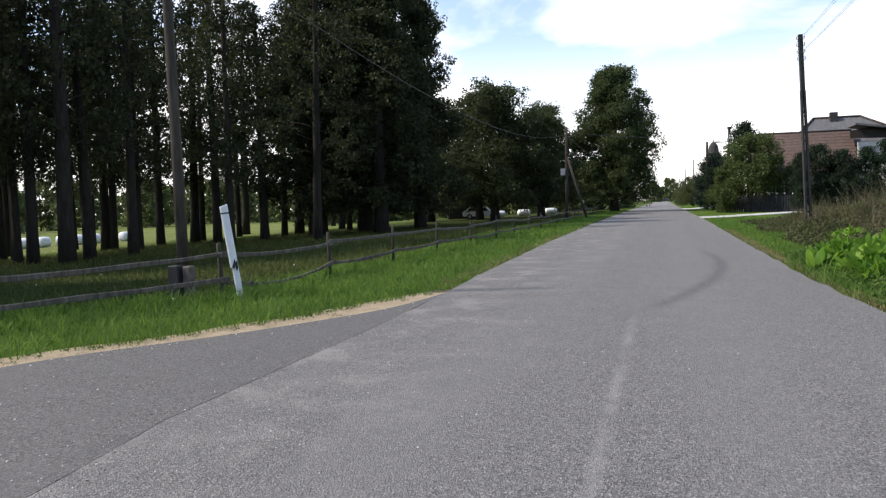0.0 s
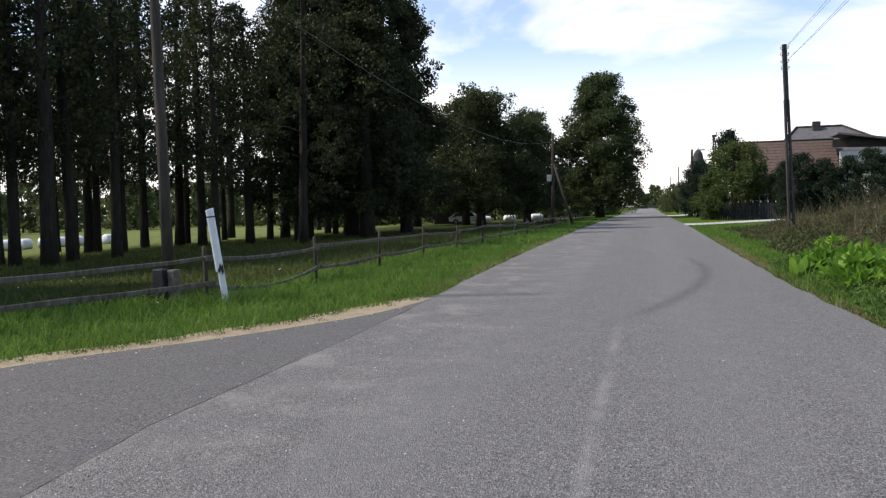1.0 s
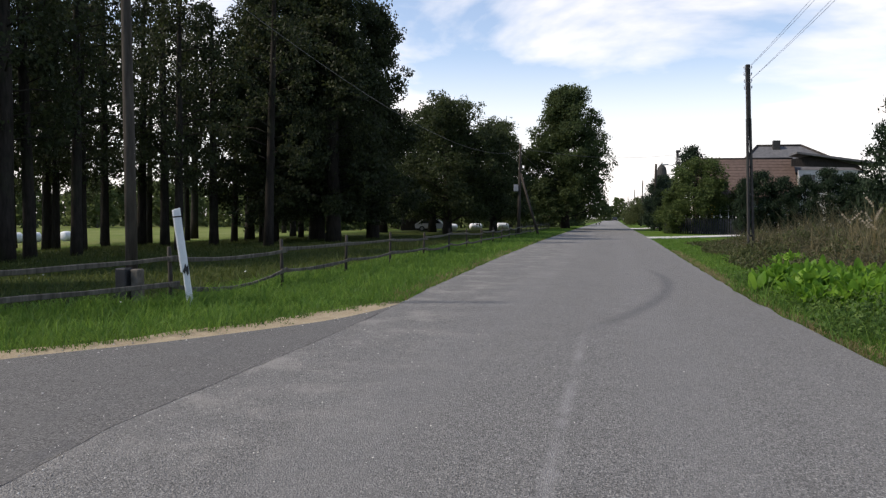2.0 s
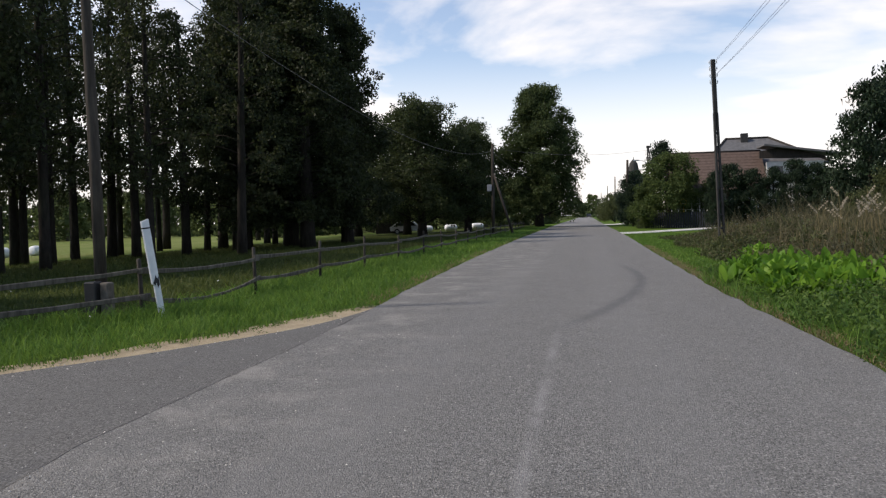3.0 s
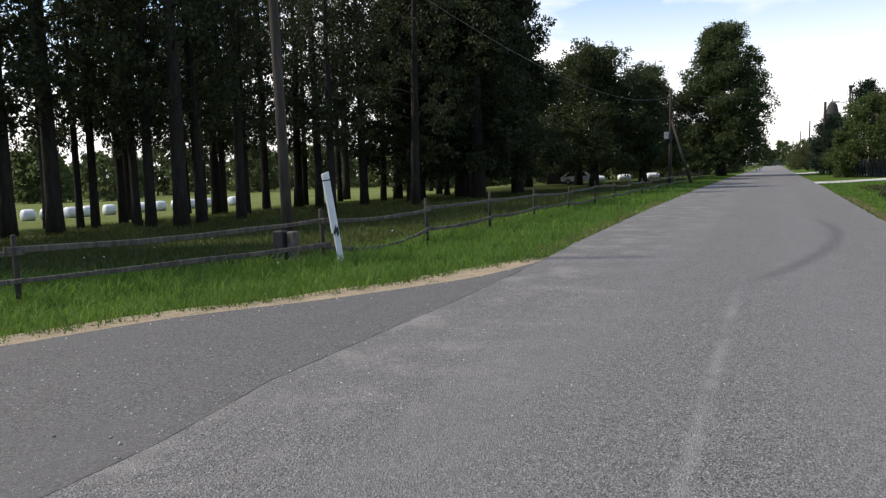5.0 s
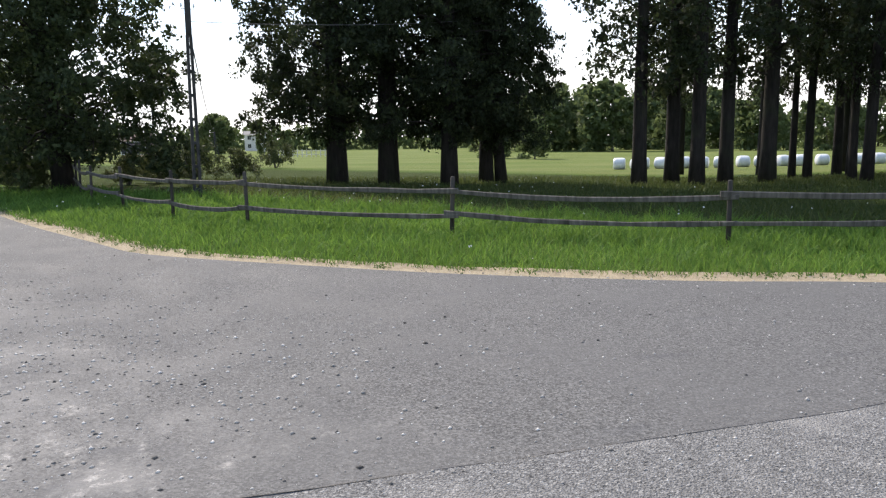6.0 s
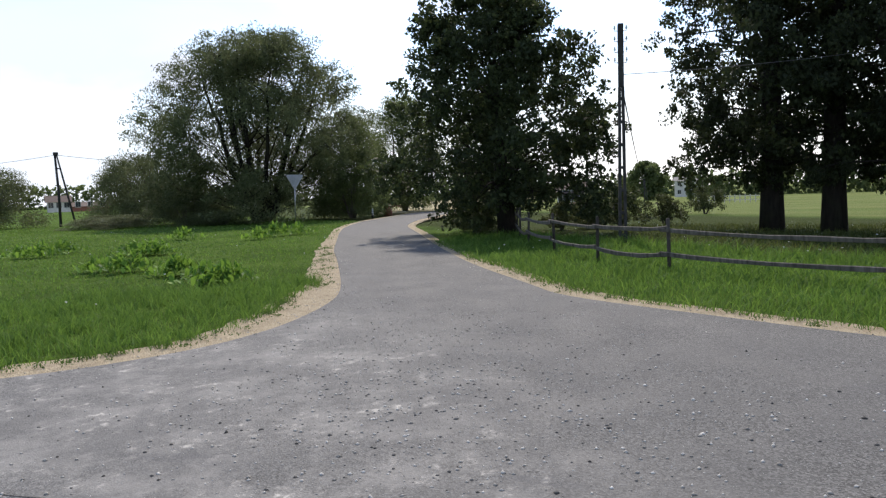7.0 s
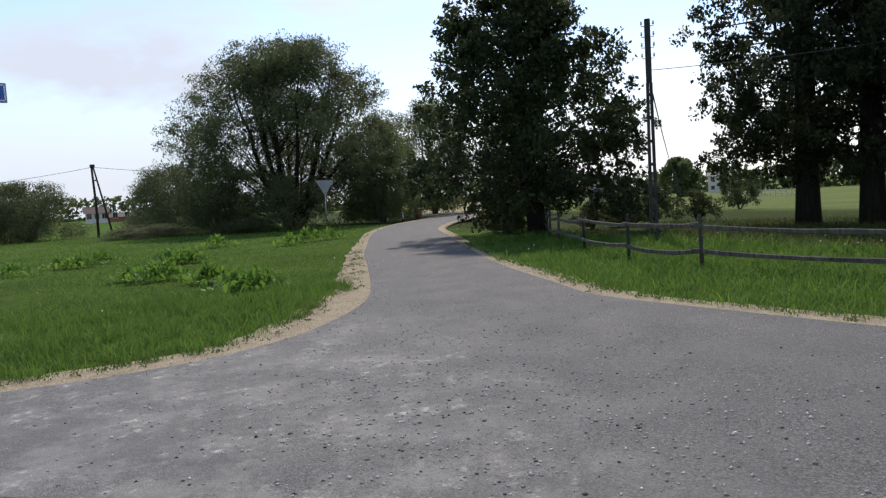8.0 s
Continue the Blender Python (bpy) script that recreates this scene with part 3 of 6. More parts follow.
def grow(seed, height, radius, trunk_r, base, lobes, envelope, lobe=0.3, squash=0.75, clumps=16, sigma=0.3, rise=0.5, stems=1, spread=0.0, inner=0.25, bend=0.04, top=0.97, lean=0.0, limb=0.3, fork=0.0):
    """Trunk or stems, a limb to each lobe of the crown with twigs, and the clump centres of the leaves.
    envelope(f): share of the radius at f of the crown's height; lobe: size of a lobe as a share of the radius."""
    rng = np.random.default_rng(seed)
    lines, centres, sig = [], [], []
    axes = []
    for st in range(stems):
        a0 = st * 2.399 + rng.uniform(-0.4, 0.4)
        out = Vector((math.cos(a0), math.sin(a0), 0)) * spread * (rng.uniform(0.35, 1.0) if stems > 1 else 0.0)
        hh = height * (top if stems == 1 else rng.uniform(0.7, 0.9))
        axis, r = [], []
        n = 10
        for k in range(n):
            f = (k / (n - 1)) ** 1.15
            wob = Vector((rng.normal(), rng.normal(), 0)) * bend * height * 0.2 * (f if k else 0)
            axis.append(out * (0.1 + 0.9 * f ** 0.8) + wob + Vector((lean * f, 0, hh * f)))
            r.append(trunk_r * (1.18 if k == 0 and stems == 1 else 1.0) * (1 - 0.85 * f ** 1.3) + 0.012)
        axes.append((axis, hh))
        lines.append((axis, r, 10 if trunk_r > 0.15 else 6))
    for j in range(lobes):
        f = (j + rng.uniform(0, 1)) / lobes
        z = base + (height - base) * (0.04 + 0.9 * f)
        ang = j * 2.399 + rng.uniform(-0.7, 0.7)
        er = radius * envelope(f)
        inside_one = rng.uniform() < inner
        dist = er * (rng.uniform(0.05, 0.4) if inside_one else rng.uniform(0.55, 0.88))
        lr = radius * lobe * rng.uniform(0.7, 1.3) * (0.55 + 0.45 * min(1.0, er / radius))
        c = Vector((math.cos(ang) * dist + lean * z / height, math.sin(ang) * dist, z))
        axis, hh = axes[j % stems]
        zr = max(base * 0.55 + 0.2, fork * rng.uniform(0.8, 1.3), z - dist * rise * rng.uniform(0.7, 1.3))
        t = min(0.97, zr / hh) ** (1 / 1.15) * (len(axis) - 1)
        k = min(int(t), len(axis) - 2)
        root = axis[k].lerp(axis[k + 1], t - k)
        br = max(0.012, min(trunk_r * limb, 0.011 * (c - root).length + 0.06 * trunk_r))
        mid = root.lerp(c, 0.5) + Vector((rng.normal() * 0.05, rng.normal() * 0.05, 0.06)) * (c - root).length
        lines.append(([root, mid, c], [br, br * 0.65, br * 0.35], 5))
        for q in range(clumps):
            d = Vector((rng.normal(), rng.normal(), rng.normal()))
            d.normalize()
            d = Vector((d.x + 0.25 * math.cos(ang), d.y + 0.25 * math.sin(ang), d.z * squash + 0.05))
            p = c + d * lr * (rng.uniform(0.15, 1.0) ** 0.55)
            if p.z < 0.25:
                p.z = 0.25 + rng.uniform(0, 0.3)
            if q % 7 == 0:
                lines.append(([c, c.lerp(p, 0.55) + Vector((0, 0, 0.04 * lr)), p], [br * 0.3 + 0.003, br * 0.2 + 0.002, 0.003], 3))
            centres.append(p)
            sig.append(sigma * rng.uniform(0.6, 1.3))
    return lines, centres, sig, rng


def tree(name, at, label, category, mat_leaf, mat_bark, per, leaf, droop=0.0, narrow=0.62, group="", turn=0.0, scale=1.0, **shape):
    ob = thing(name, pose(at[0], at[1], gz(at[0], at[1]) - 0.05 if len(at) < 3 else at[2], 0, 0, turn) @ Matrix.Scale(scale, 4), label, category, group)
    lines, centres, sig, rng = grow(**shape)
    part("trunk", tubes("trunk", lines, mat_bark), None, ob, "dark bark trunk and limbs")
    part("crown", leaf_cloud("crown", centres, sig, per, leaf, mat_leaf, rng, droop, narrow), None, ob)
    return ob


def column(f):
    return 0.75 + 0.35 * math.sin(5 * f) if f < 0.75 else max(0.2, (1 - f) * 3.2)


def low_heavy(f):
    return max(0.15, 1.05 - 0.55 * f - 0.4 * f ** 4)


def oak_shape(f):
    return max(0.3, math.sin(math.pi * min(1, 0.3 + 0.62 * f)) ** 0.7)


def dome(f):
    return max(0.2, math.sqrt(max(0.0, 1 - (max(0.0, f - 0.3) / 0.72) ** 2)))


# the grove: tall alders and poplars with bare lower trunks; x, y, trunk radius
GROVE = [(-26.1, 14.5, 0.48), (-26.9, 16.4, 0.16), (-25.6, 16.7, 0.56), (-26.5, 18.6, 0.44), (-26.4, 20.5, 0.42), (-29.0, 23.8, 0.17), (-28.5, 24.2, 0.2),
         (-31.5, 28.5, 0.26), (-26.0, 24.3, 0.2), (-24.6, 23.7, 0.28), (-22.4, 23.2, 0.39), (-23.9, 26.0, 0.29), (-31.9, 35.9, 0.25), (-31.4, 36.1, 0.25),
         (-23.4, 28.1, 0.28), (-31.4, 40.3, 0.29), (-36.4, 46.6, 0.31), (-30.5, 42.6, 0.4), (-27.2, 40.3, 0.33), (-39.3, 62.9, 0.48), (-24.7, 41.7, 0.37),
         (-27.9, 52.3, 0.49), (-18.7, 37.1, 0.31), (-43.6, 91.2, 0.38), (-31.3, 67.4, 0.39)]
alders = []
for k in range(4):
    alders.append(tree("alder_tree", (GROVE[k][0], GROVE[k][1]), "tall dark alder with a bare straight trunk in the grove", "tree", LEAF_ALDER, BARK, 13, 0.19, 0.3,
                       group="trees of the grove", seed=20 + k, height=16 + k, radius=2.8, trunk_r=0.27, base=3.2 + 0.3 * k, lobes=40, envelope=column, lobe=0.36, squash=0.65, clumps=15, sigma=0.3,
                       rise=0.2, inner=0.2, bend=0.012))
for k, (x, y, r) in enumerate(GROVE[4:]):
    s = 0.86 + 0.3 * random.random()
    w = r / 0.36 * 0.8 + 0.2 * s
    m = pose(x, y, gz(x, y) - 0.05, 0, random.uniform(-1.5, 1.5), random.uniform(0, 360)) @ Matrix.Diagonal((w, w, s, 1))
    copy_thing(alders[k % 4], m)
# behind them the grove goes on
for k, (x, y) in enumerate([(-33, 20), (-34, 26), (-36, 33), (-38, 40), (-33, 47), (-35, 55), (-30, 60), (-43, 52), (-26, 62), (-24, 70), (-32, 78), (-30, 31), (-27.5, 33.5), (-34, 38.5), (-29.5, 27.5), (-21.5, 33.0),
                          (-23.4, 45.6), (-26.6, 47.6), (-29.5, 55.5), (-24.8, 50.4), (-38.5, 24.0), (-41.5, 45.5), (-26.0, 57.5)]):
    m = pose(x, y, gz(x, y) - 0.05, 0, random.uniform(-1.5, 1.5), random.uniform(0, 360)) @ Matrix.Diagonal((0.8, 0.8, 0.95, 1))
    copy_thing(alders[(k + 1) % 4], m)

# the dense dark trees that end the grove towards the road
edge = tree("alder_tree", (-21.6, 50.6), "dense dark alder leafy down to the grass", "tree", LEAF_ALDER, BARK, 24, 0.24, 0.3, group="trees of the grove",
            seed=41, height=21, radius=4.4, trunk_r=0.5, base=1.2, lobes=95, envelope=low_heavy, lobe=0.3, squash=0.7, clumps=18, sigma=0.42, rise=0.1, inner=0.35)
for x, y, s, r in ((-18.2, 45.2, 0.92, 40), (-24.0, 56.0, 1.05, 150), (-18.0, 52.5, 0.86, 260), (-22.6, 45.0, 0.95, 100)):
    copy_thing(edge, pose(x, y, gz(x, y) - 0.05, 0, 0, r) @ Matrix.Scale(s, 4))

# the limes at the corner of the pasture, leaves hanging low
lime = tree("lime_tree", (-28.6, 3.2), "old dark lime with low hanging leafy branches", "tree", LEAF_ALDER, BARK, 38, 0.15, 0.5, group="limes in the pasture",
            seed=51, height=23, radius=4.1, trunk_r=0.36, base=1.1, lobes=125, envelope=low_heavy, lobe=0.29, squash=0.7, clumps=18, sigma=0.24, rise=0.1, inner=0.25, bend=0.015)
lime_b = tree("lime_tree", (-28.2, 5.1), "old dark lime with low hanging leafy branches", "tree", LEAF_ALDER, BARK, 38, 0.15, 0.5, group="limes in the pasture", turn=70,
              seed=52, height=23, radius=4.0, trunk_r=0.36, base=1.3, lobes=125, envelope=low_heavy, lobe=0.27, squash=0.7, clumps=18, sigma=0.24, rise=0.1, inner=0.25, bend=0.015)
copy_thing(lime, pose(-26.7, 7.1, gz(-26.7, 7.1), 0, 0, 200) @ Matrix.Diagonal((0.8, 0.8, 0.9, 1)))
copy_thing(lime_b, pose(-28.5, 9.1, gz(-28.5, 9.1), 0, 0, 130) @ Matrix.Diagonal((0.72, 0.72, 0.9, 1)))
copy_thing(lime, pose(-28.4, 9.7, gz(-28.4, 9.7), 0, 7, 300) @ Matrix.Diagonal((0.6, 0.6, 0.8, 1)))

# the oak beside the side road
tree("oak_tree", (-25.9, -5.7), "broad dark oak with a spreading crown beside the fence", "tree", LEAF_OAK, BARK, 26, 0.15, 0.1, turn=-70, seed=64, height=8.7, radius=4.6, trunk_r=0.34, base=0.55,
     lobes=82, envelope=lambda f: 1.0 if f < 0.42 else max(0.3, 1.0 - 0.85 * (f - 0.42) - 0.3 * ((f - 0.42) / 0.58) ** 4), lobe=0.25, squash=0.8, clumps=26, sigma=0.21, rise=0.6, inner=0.3, top=0.6, lean=0.45, limb=0.11, fork=1.9)

# the willows
tree("willow_tree", (-44.0, -26.5), "big round grey-green willow with many thin stems", "tree", LEAF_WILLOW, BARK, 52, 0.19, 0.2, 0.34, seed=71, height=12.5, radius=7.7, trunk_r=0.17, base=0.4,
     lobes=112, envelope=dome, lobe=0.24, squash=0.85, clumps=22, sigma=0.46, rise=0.9, stems=11, spread=4.6, inner=0.25)
wb = tree("willow_bush", (-48.5, -21.8), "light green willow bush beside the bend", "bush", LEAF_OSIER, BARK_GREY, 46, 0.16, 0.5, 0.32, group="willow bushes", seed=72, height=7.6, radius=3.0, trunk_r=0.08, base=0.2,
          lobes=38, envelope=dome, lobe=0.33, clumps=18, sigma=0.38, rise=0.9, stems=5, spread=1.6, inner=0.2)
copy_thing(wb, pose(-45.5, -20.6, 0, 0, 0, 100) @ Matrix.Diagonal((0.75, 0.75, 0.62, 1)))
copy_thing(wb, pose(-58.0, -21.5, 0, 0, 0, 220) @ Matrix.Diagonal((1.3, 1.3, 1.25, 1)))
copy_thing(wb, pose(-62.0, -15.0, 0, 0, 0, 20) @ Matrix.Diagonal((1.2, 1.2, 1.1, 1)))
gb = tree("grey_willow_bush", (-47.0, -38.5), "wide grey-green willow scrub at the meadow's edge", "bush", LEAF_WILLOW, BARK_GREY, 36, 0.16, 0.1, 0.34, group="scrub", seed=73, height=5.0, radius=3.4, trunk_r=0.05, base=0.1,
          lobes=36, envelope=dome, lobe=0.3, clumps=18, sigma=0.4, rise=0.9, stems=7, spread=2.2, inner=0.2)
for x, y, sx, sz, r in ((-50.5, -42.5, 0.9, 0.95, 50), (-42.8, -31.5, 0.75, 0.62, 120), (-41.0, -46.8, 1.0, 0.86, 200), (-37.5, -50.5, 0.9, 0.75, 310), (-43, -52, 1.1, 0.9, 20), (-38.0, -33.5, 0.8, 0.14, 10), (-41.5, -36.5, 0.8, 0.16, 140), (-38.5, -26.0, 0.6, 0.18, 190), (-39.5, -29.0, 0.6, 0.4, 80)):
    copy_thing(gb, pose(x, y, -0.05, 0, 0, r) @ Matrix.Diagonal((sx, sx, sz, 1)))

# trees along the road ahead
oak_b = tree("oak_tree", (-16.2, 69.0), "dark spreading oak in the pasture", "tree", LEAF_OAK, BARK, 34, 0.23, 0.1, group="oaks along the pasture", seed=81, height=13.2, radius=5.0, trunk_r=0.42, base=1.4,
             lobes=52, envelope=oak_shape, lobe=0.28, squash=0.8, clumps=18, sigma=0.52, rise=0.5, inner=0.3)
for x, y, s, r in ((-12.6, 73.6, 0.82, 90), (-20.5, 80.0, 1.05, 200), (-15.0, 88.0, 1.0, 300), (-27.5, 84.0, 1.15, 30)):
    copy_thing(oak_b, pose(x, y, gz(x, y), 0, 0, r) @ Matrix.Scale(s, 4))
tree("lime_tree", (-6.5, 87.5), "tall dense lime at the road's edge", "tree", LEAF_LIME, BARK, 40, 0.23, 0.2, seed=91, height=16.8, radius=5.3, trunk_r=0.5, base=1.3,
     lobes=125, envelope=lambda f: max(0.22, (1 - f ** 2.8) ** 0.6), lobe=0.25, squash=0.8, clumps=20, sigma=0.5, rise=0.4, inner=0.38)
# ---------------------------------------------------------------- fence along the pasture
FENCE = [(-24.6, -5.1), (-22.6, -4.6), (-20.33, -3.9), (-17.4, -2.72), (-15.15, -1.5), (-13.4, -0.11), (-10.84, 2.88), (-8.53, 6.04), (-7.04, 10.5), (-6.75, 13.9),
         (-6.68, 17.3), (-6.64, 20.8), (-6.62, 24.5), (-6.62, 28.3), (-6.62, 31.8), (-6.65, 35.4), (-6.7, 39.0), (-6.8, 42.6), (-6.9, 46.2), (-7.0, 49.8), (-7.1, 53.4),
         (-7.2, 57.0), (-7.3, 60.6), (-7.4, 64.2), (-7.5, 67.8), (-7.6, 71.4), (-7.7, 75.0), (-7.8, 78.6), (-7.9, 82.2)]


def build_fence():
    f = thing("pasture_fence", Matrix(), "weathered grey two-rail wooden post fence round the pasture", "fence")
    rng = random.Random(5)
    tops = []
    for k, (x, y) in enumerate(FENCE):
        h = 0.87 + rng.uniform(-0.04, 0.06)
        z = gz(x, y)
        tx, ty = rng.uniform(-0.03, 0.03), rng.uniform(-0.03, 0.03)
        pts = [(x, y, z - 0.1), (x + tx * 0.5, y + ty * 0.5, z + h * 0.5), (x + tx, y + ty, z + h), (x + tx, y + ty, z + h + 0.015)]
        part("post", tubes("post", [(pts, [0.036, 0.034, 0.033, 0.02], 8)], FENCE_WOOD), None, f)
        tops.append((x + tx, y + ty, z, h))
    for k in range(len(tops) - 1):
        a, b = tops[k], tops[k + 1]
        d = (Vector(b[:2]) - Vector(a[:2])).normalized()
        side = Vector((d.y, -d.x)) * 0.07
        for lev in (0.78, 0.34):
            off = rng.uniform(-0.035, 0.035)
            tilt = rng.uniform(-0.03, 0.03)
            sag = rng.uniform(0.0, 0.08) + (0.13 if (k == 8 and lev < 0.5) else 0)
            vs, fs, n = [], [], 7
            bow = rng.uniform(-0.02, 0.02)
            for q in range(n):
                u = -0.03 + 1.06 * q / (n - 1)
                p = Vector(a[:2]).lerp(Vector(b[:2]), u) + side + Vector((d.y, -d.x)) * bow * math.sin(math.pi * u)
                z = (a[2] + a[3] * lev) * (1 - u) + (b[2] + b[3] * lev) * u - sag * 4 * u * (1 - u) + off + tilt * (u - 0.5) + rng.uniform(-0.006, 0.006)
                h = 0.038 + rng.uniform(-0.009, 0.009)
                for w, v in ((-0.018, -h), (0.014, -h * 0.8), (0.02, h * 0.7), (0.006, h), (-0.018, h * 0.9)):
                    vs.append((p.x + d.y * w, p.y - d.x * w, z + v))
                if q:
                    o = (q - 1) * 5
                    fs += [(o + k2, o + (k2 + 1) % 5, o + 5 + (k2 + 1) % 5, o + 5 + k2) for k2 in range(5)]
            fs += [(4, 3, 2, 1, 0), tuple(range((n - 1) * 5, n * 5))]
            part("rail", mesh_from("rail", vs, fs, RAIL_WOOD), None, f)


build_fence()


# ---------------------------------------------------------------- poles and wires
def lattice_pole(at, height, lean=(0, 0), turn=0.0, solid_from=0.72, insul=True, w0=0.27, w1=0.15):
    """Reinforced-concrete mast: two legs joined by rungs below, solid above, with small porcelain insulators."""
    x, y = at
    p = thing("concrete_power_pole", pose(x, y, gz(x, y) - 0.1, lean[0], lean[1], turn), "slender reinforced concrete power pole with ladder-like openings", "power pole", "power poles")
    hs = height * solid_from
    for s in (-1, 1):
        bm = bmesh.new()
        vs = []
        for z, w in ((0, w0), (hs, w0 + (w1 - w0) * solid_from)):
            c = s * (w / 2 - 0.035)
            vs.append([bm.verts.new((c + a * 0.035, b * 0.07, z)) for a, b in ((-1, -1), (1, -1), (1, 1), (-1, 1))])
        for k in range(4):
            bm.faces.new((vs[0][k], vs[0][(k + 1) % 4], vs[1][(k + 1) % 4], vs[1][k]))
        bm.faces.new(vs[0][::-1])
        bm.faces.new(vs[1])
        part("leg", bm, DARK_CONCRETE, p)
    n = int(hs / 0.55)
    for k in range(n):
        z = 0.25 + k * hs / n
        w = w0 + (w1 - w0) * z / height
        part("rung", box(bmesh.new(), w - 0.13, 0.09, 0.08, (0, 0, z), bevel=0.012), DARK_CONCRETE, p)
    bm = bmesh.new()
    box(bm, w0 + (w1 - w0) * 0.86, 0.14, height - hs, (0, 0, hs), bevel=0.02)
    part("mast_head", bm, DARK_CONCRETE, p)
    if insul:
        for k in range(4):
            for s in (-1, 1):
                z = height - 0.18 - 0.3 * (k // 1) * 0.9
                i = part("insulator_bracket", tubes("insulator_bracket", [([(s * 0.05, 0, z), (s * 0.15, 0, z), (s * 0.15, 0, z + 0.06)], [0.012, 0.012, 0.012], 5)], STEEL), None, p)
                part("insulator", tubes("insulator", [([(s * 0.15, 0, z + 0.04), (s * 0.15, 0, z + 0.07), (s * 0.15, 0, z + 0.1), (s * 0.15, 0, z + 0.13)], [0.02, 0.03, 0.018, 0.022], 8)], WHITE_PLASTIC), None, i)
    return p


def wood_pole(at, height, r, lean=(0, 0), label="dark weathered wooden power pole", parts=()):
    x, y = at
    p = thing("wooden_pole", pose(x, y, gz(x, y) - 0.1, lean[0], lean[1], 0), label, "pole", "wooden poles")
    part("shaft", tubes("shaft", [([(0, 0, 0), (0.01, 0, height * 0.4), (0, 0.01, height * 0.8), (0, 0, height)], [r, r * 0.92, r * 0.78, r * 0.7], 12)], POLE_WOOD), None, p)
    return p


def wire(a, b, sag, r=0.012):
    pts = []
    for k in range(21):
        u = k / 20
        q = Vector(a).lerp(Vector(b), u)
        pts.append((q.x, q.y, q.z - 4 * sag * u * (1 - u)))
    ob = new("overhead_wire", tubes("overhead_wire", [(pts, [r] * 21, 5)], WIRE))
    return tagged(ob, "thin dark overhead wire between the poles", "wire", "wires")


def a_frame(at, height, splay, turn, label, name="a_frame_pole"):
    x, y = at
    p = thing(name, pose(x, y, gz(x, y) - 0.1, 0, 0, turn), label, "power pole", "power poles")
    for s, w in ((0.0, 0.1), (splay, 0.075)):
        part("leg", tubes("leg", [([(s, 0, 0), (s * 0.5 + 0.02, 0, height * 0.5), (0.04 if s else -0.06, 0, height)], [w, w * 0.9, w * 0.75], 9)], DARK_CONCRETE), None, p)
    part("cross_tie", tubes("cross_tie", [([(-0.1, 0, height * 0.8), (splay * 0.24 + 0.05, 0, height * 0.8)], [0.05, 0.05], 6)], DARK_CONCRETE), None, p)
    part("head_plate", box(bmesh.new(), 0.34, 0.2, 0.22, (0, 0, height - 0.12), bevel=0.02), DARK_CONCRETE, p)
    return p


# wooden pole in a concrete footing beside the fence
PX, PY = -7.72, 10.45
wp = wood_pole((PX, PY), 6.6, 0.095, (0, -1.0), "tall weathered wooden pole strapped to a concrete footing")
part("footing_stub", box(bmesh.new(), 0.2, 0.2, 0.68, (-0.03, -0.15, 0.0), bevel=0.02), BLACK_TAPE, wp, "black tarred footing stub")
part("footing_slab", box(bmesh.new(), 0.15, 0.17, 0.66, (0.16, -0.08, 0.0), bevel=0.025), OLD_CONCRETE, wp, "grey concrete footing post")
# poles ahead
pm = wood_pole((-7.9, 57.8), 7.2, 0.13, (0, 0.5), "dark wooden pole with a small grey box")
part("switch_box", box(bmesh.new(), 0.36, 0.22, 0.52, (-0.25, -0.1, 3.5), bevel=0.03), GREY_SHEET, pm, "grey switch box")
part("brace", tubes("brace", [([(0.05, 0, 4.9), (1.62, -0.2, 0.0)], [0.09, 0.1], 9)], POLE_WOOD), None, pm)
lattice_pole((5.12, 32.6), 7.8, (0, -2.7), 12)
lattice_pole((-20.15, -1.35), 5.75, (0, 0.3), 100, w0=0.22, w1=0.13)
a_frame((-42.8, -42.1), 5.3, 1.0, 134, "dark concrete A-frame power pole beyond the meadow")
lamp_pole = a_frame((4.95, 74.8), 7.9, 0.9, 0, "concrete A-frame pole carrying a street lamp")
part("lamp_arm", tubes("lamp_arm", [([(-0.05, 0, 6.3), (-0.5, -0.2, 6.55), (-1.0, -0.4, 6.6)], [0.03, 0.03, 0.03], 6)], STEEL), None, lamp_pole)
part("lamp_head", box(bmesh.new(), 0.62, 0.2, 0.12, (-1.15, -0.4, 6.55), bevel=0.03), STEEL, lamp_pole, "grey street lamp head")
for x, y, h in ((3.75, 95.0, 8.1), (3.2, 135.0, 8.0), (2.6, 185.0, 8.2), (1.4, 235.0, 8.0), (0.6, 300.0, 8.2)):
    wood_pole((x, y), h, 0.13 if y > 100 else 0.2, (0, 0.4), "dark roadside power pole ahead")
wire((-7.8, 10.45, 6.1), (-7.9, 57.8, 6.5), 1.4, 0.009)
wire((-7.9, 57.8, 6.7), (4.95, 74.8, 7.5), 0.5)
wire((-7.9, 57.8, 6.5), (-6.0, 110.0, 6.8), 1.2)
for k in range(4):
    s = -1 if k % 2 else 1
    wire((5.12 - 0.0471 * (7.8 - 0.27 * k) + s * 0.15, 32.6 + s * 0.03, 7.65 - 0.27 * k), (4.6 + s * 0.25, -14.0, 8.0 - 0.27 * k), 0.5, 0.005)
wire((-20.15, -1.3, 4.35), (-27.0, 8.0, 5.6), 0.12, 0.009)
wire((-42.8, -42.1, 5.1), (-40.0, -75.0, 5.2), 0.8, 0.015)
wire((-42.8, -42.1, 5.1), (-75.0, -30.0, 5.4), 0.9, 0.015)


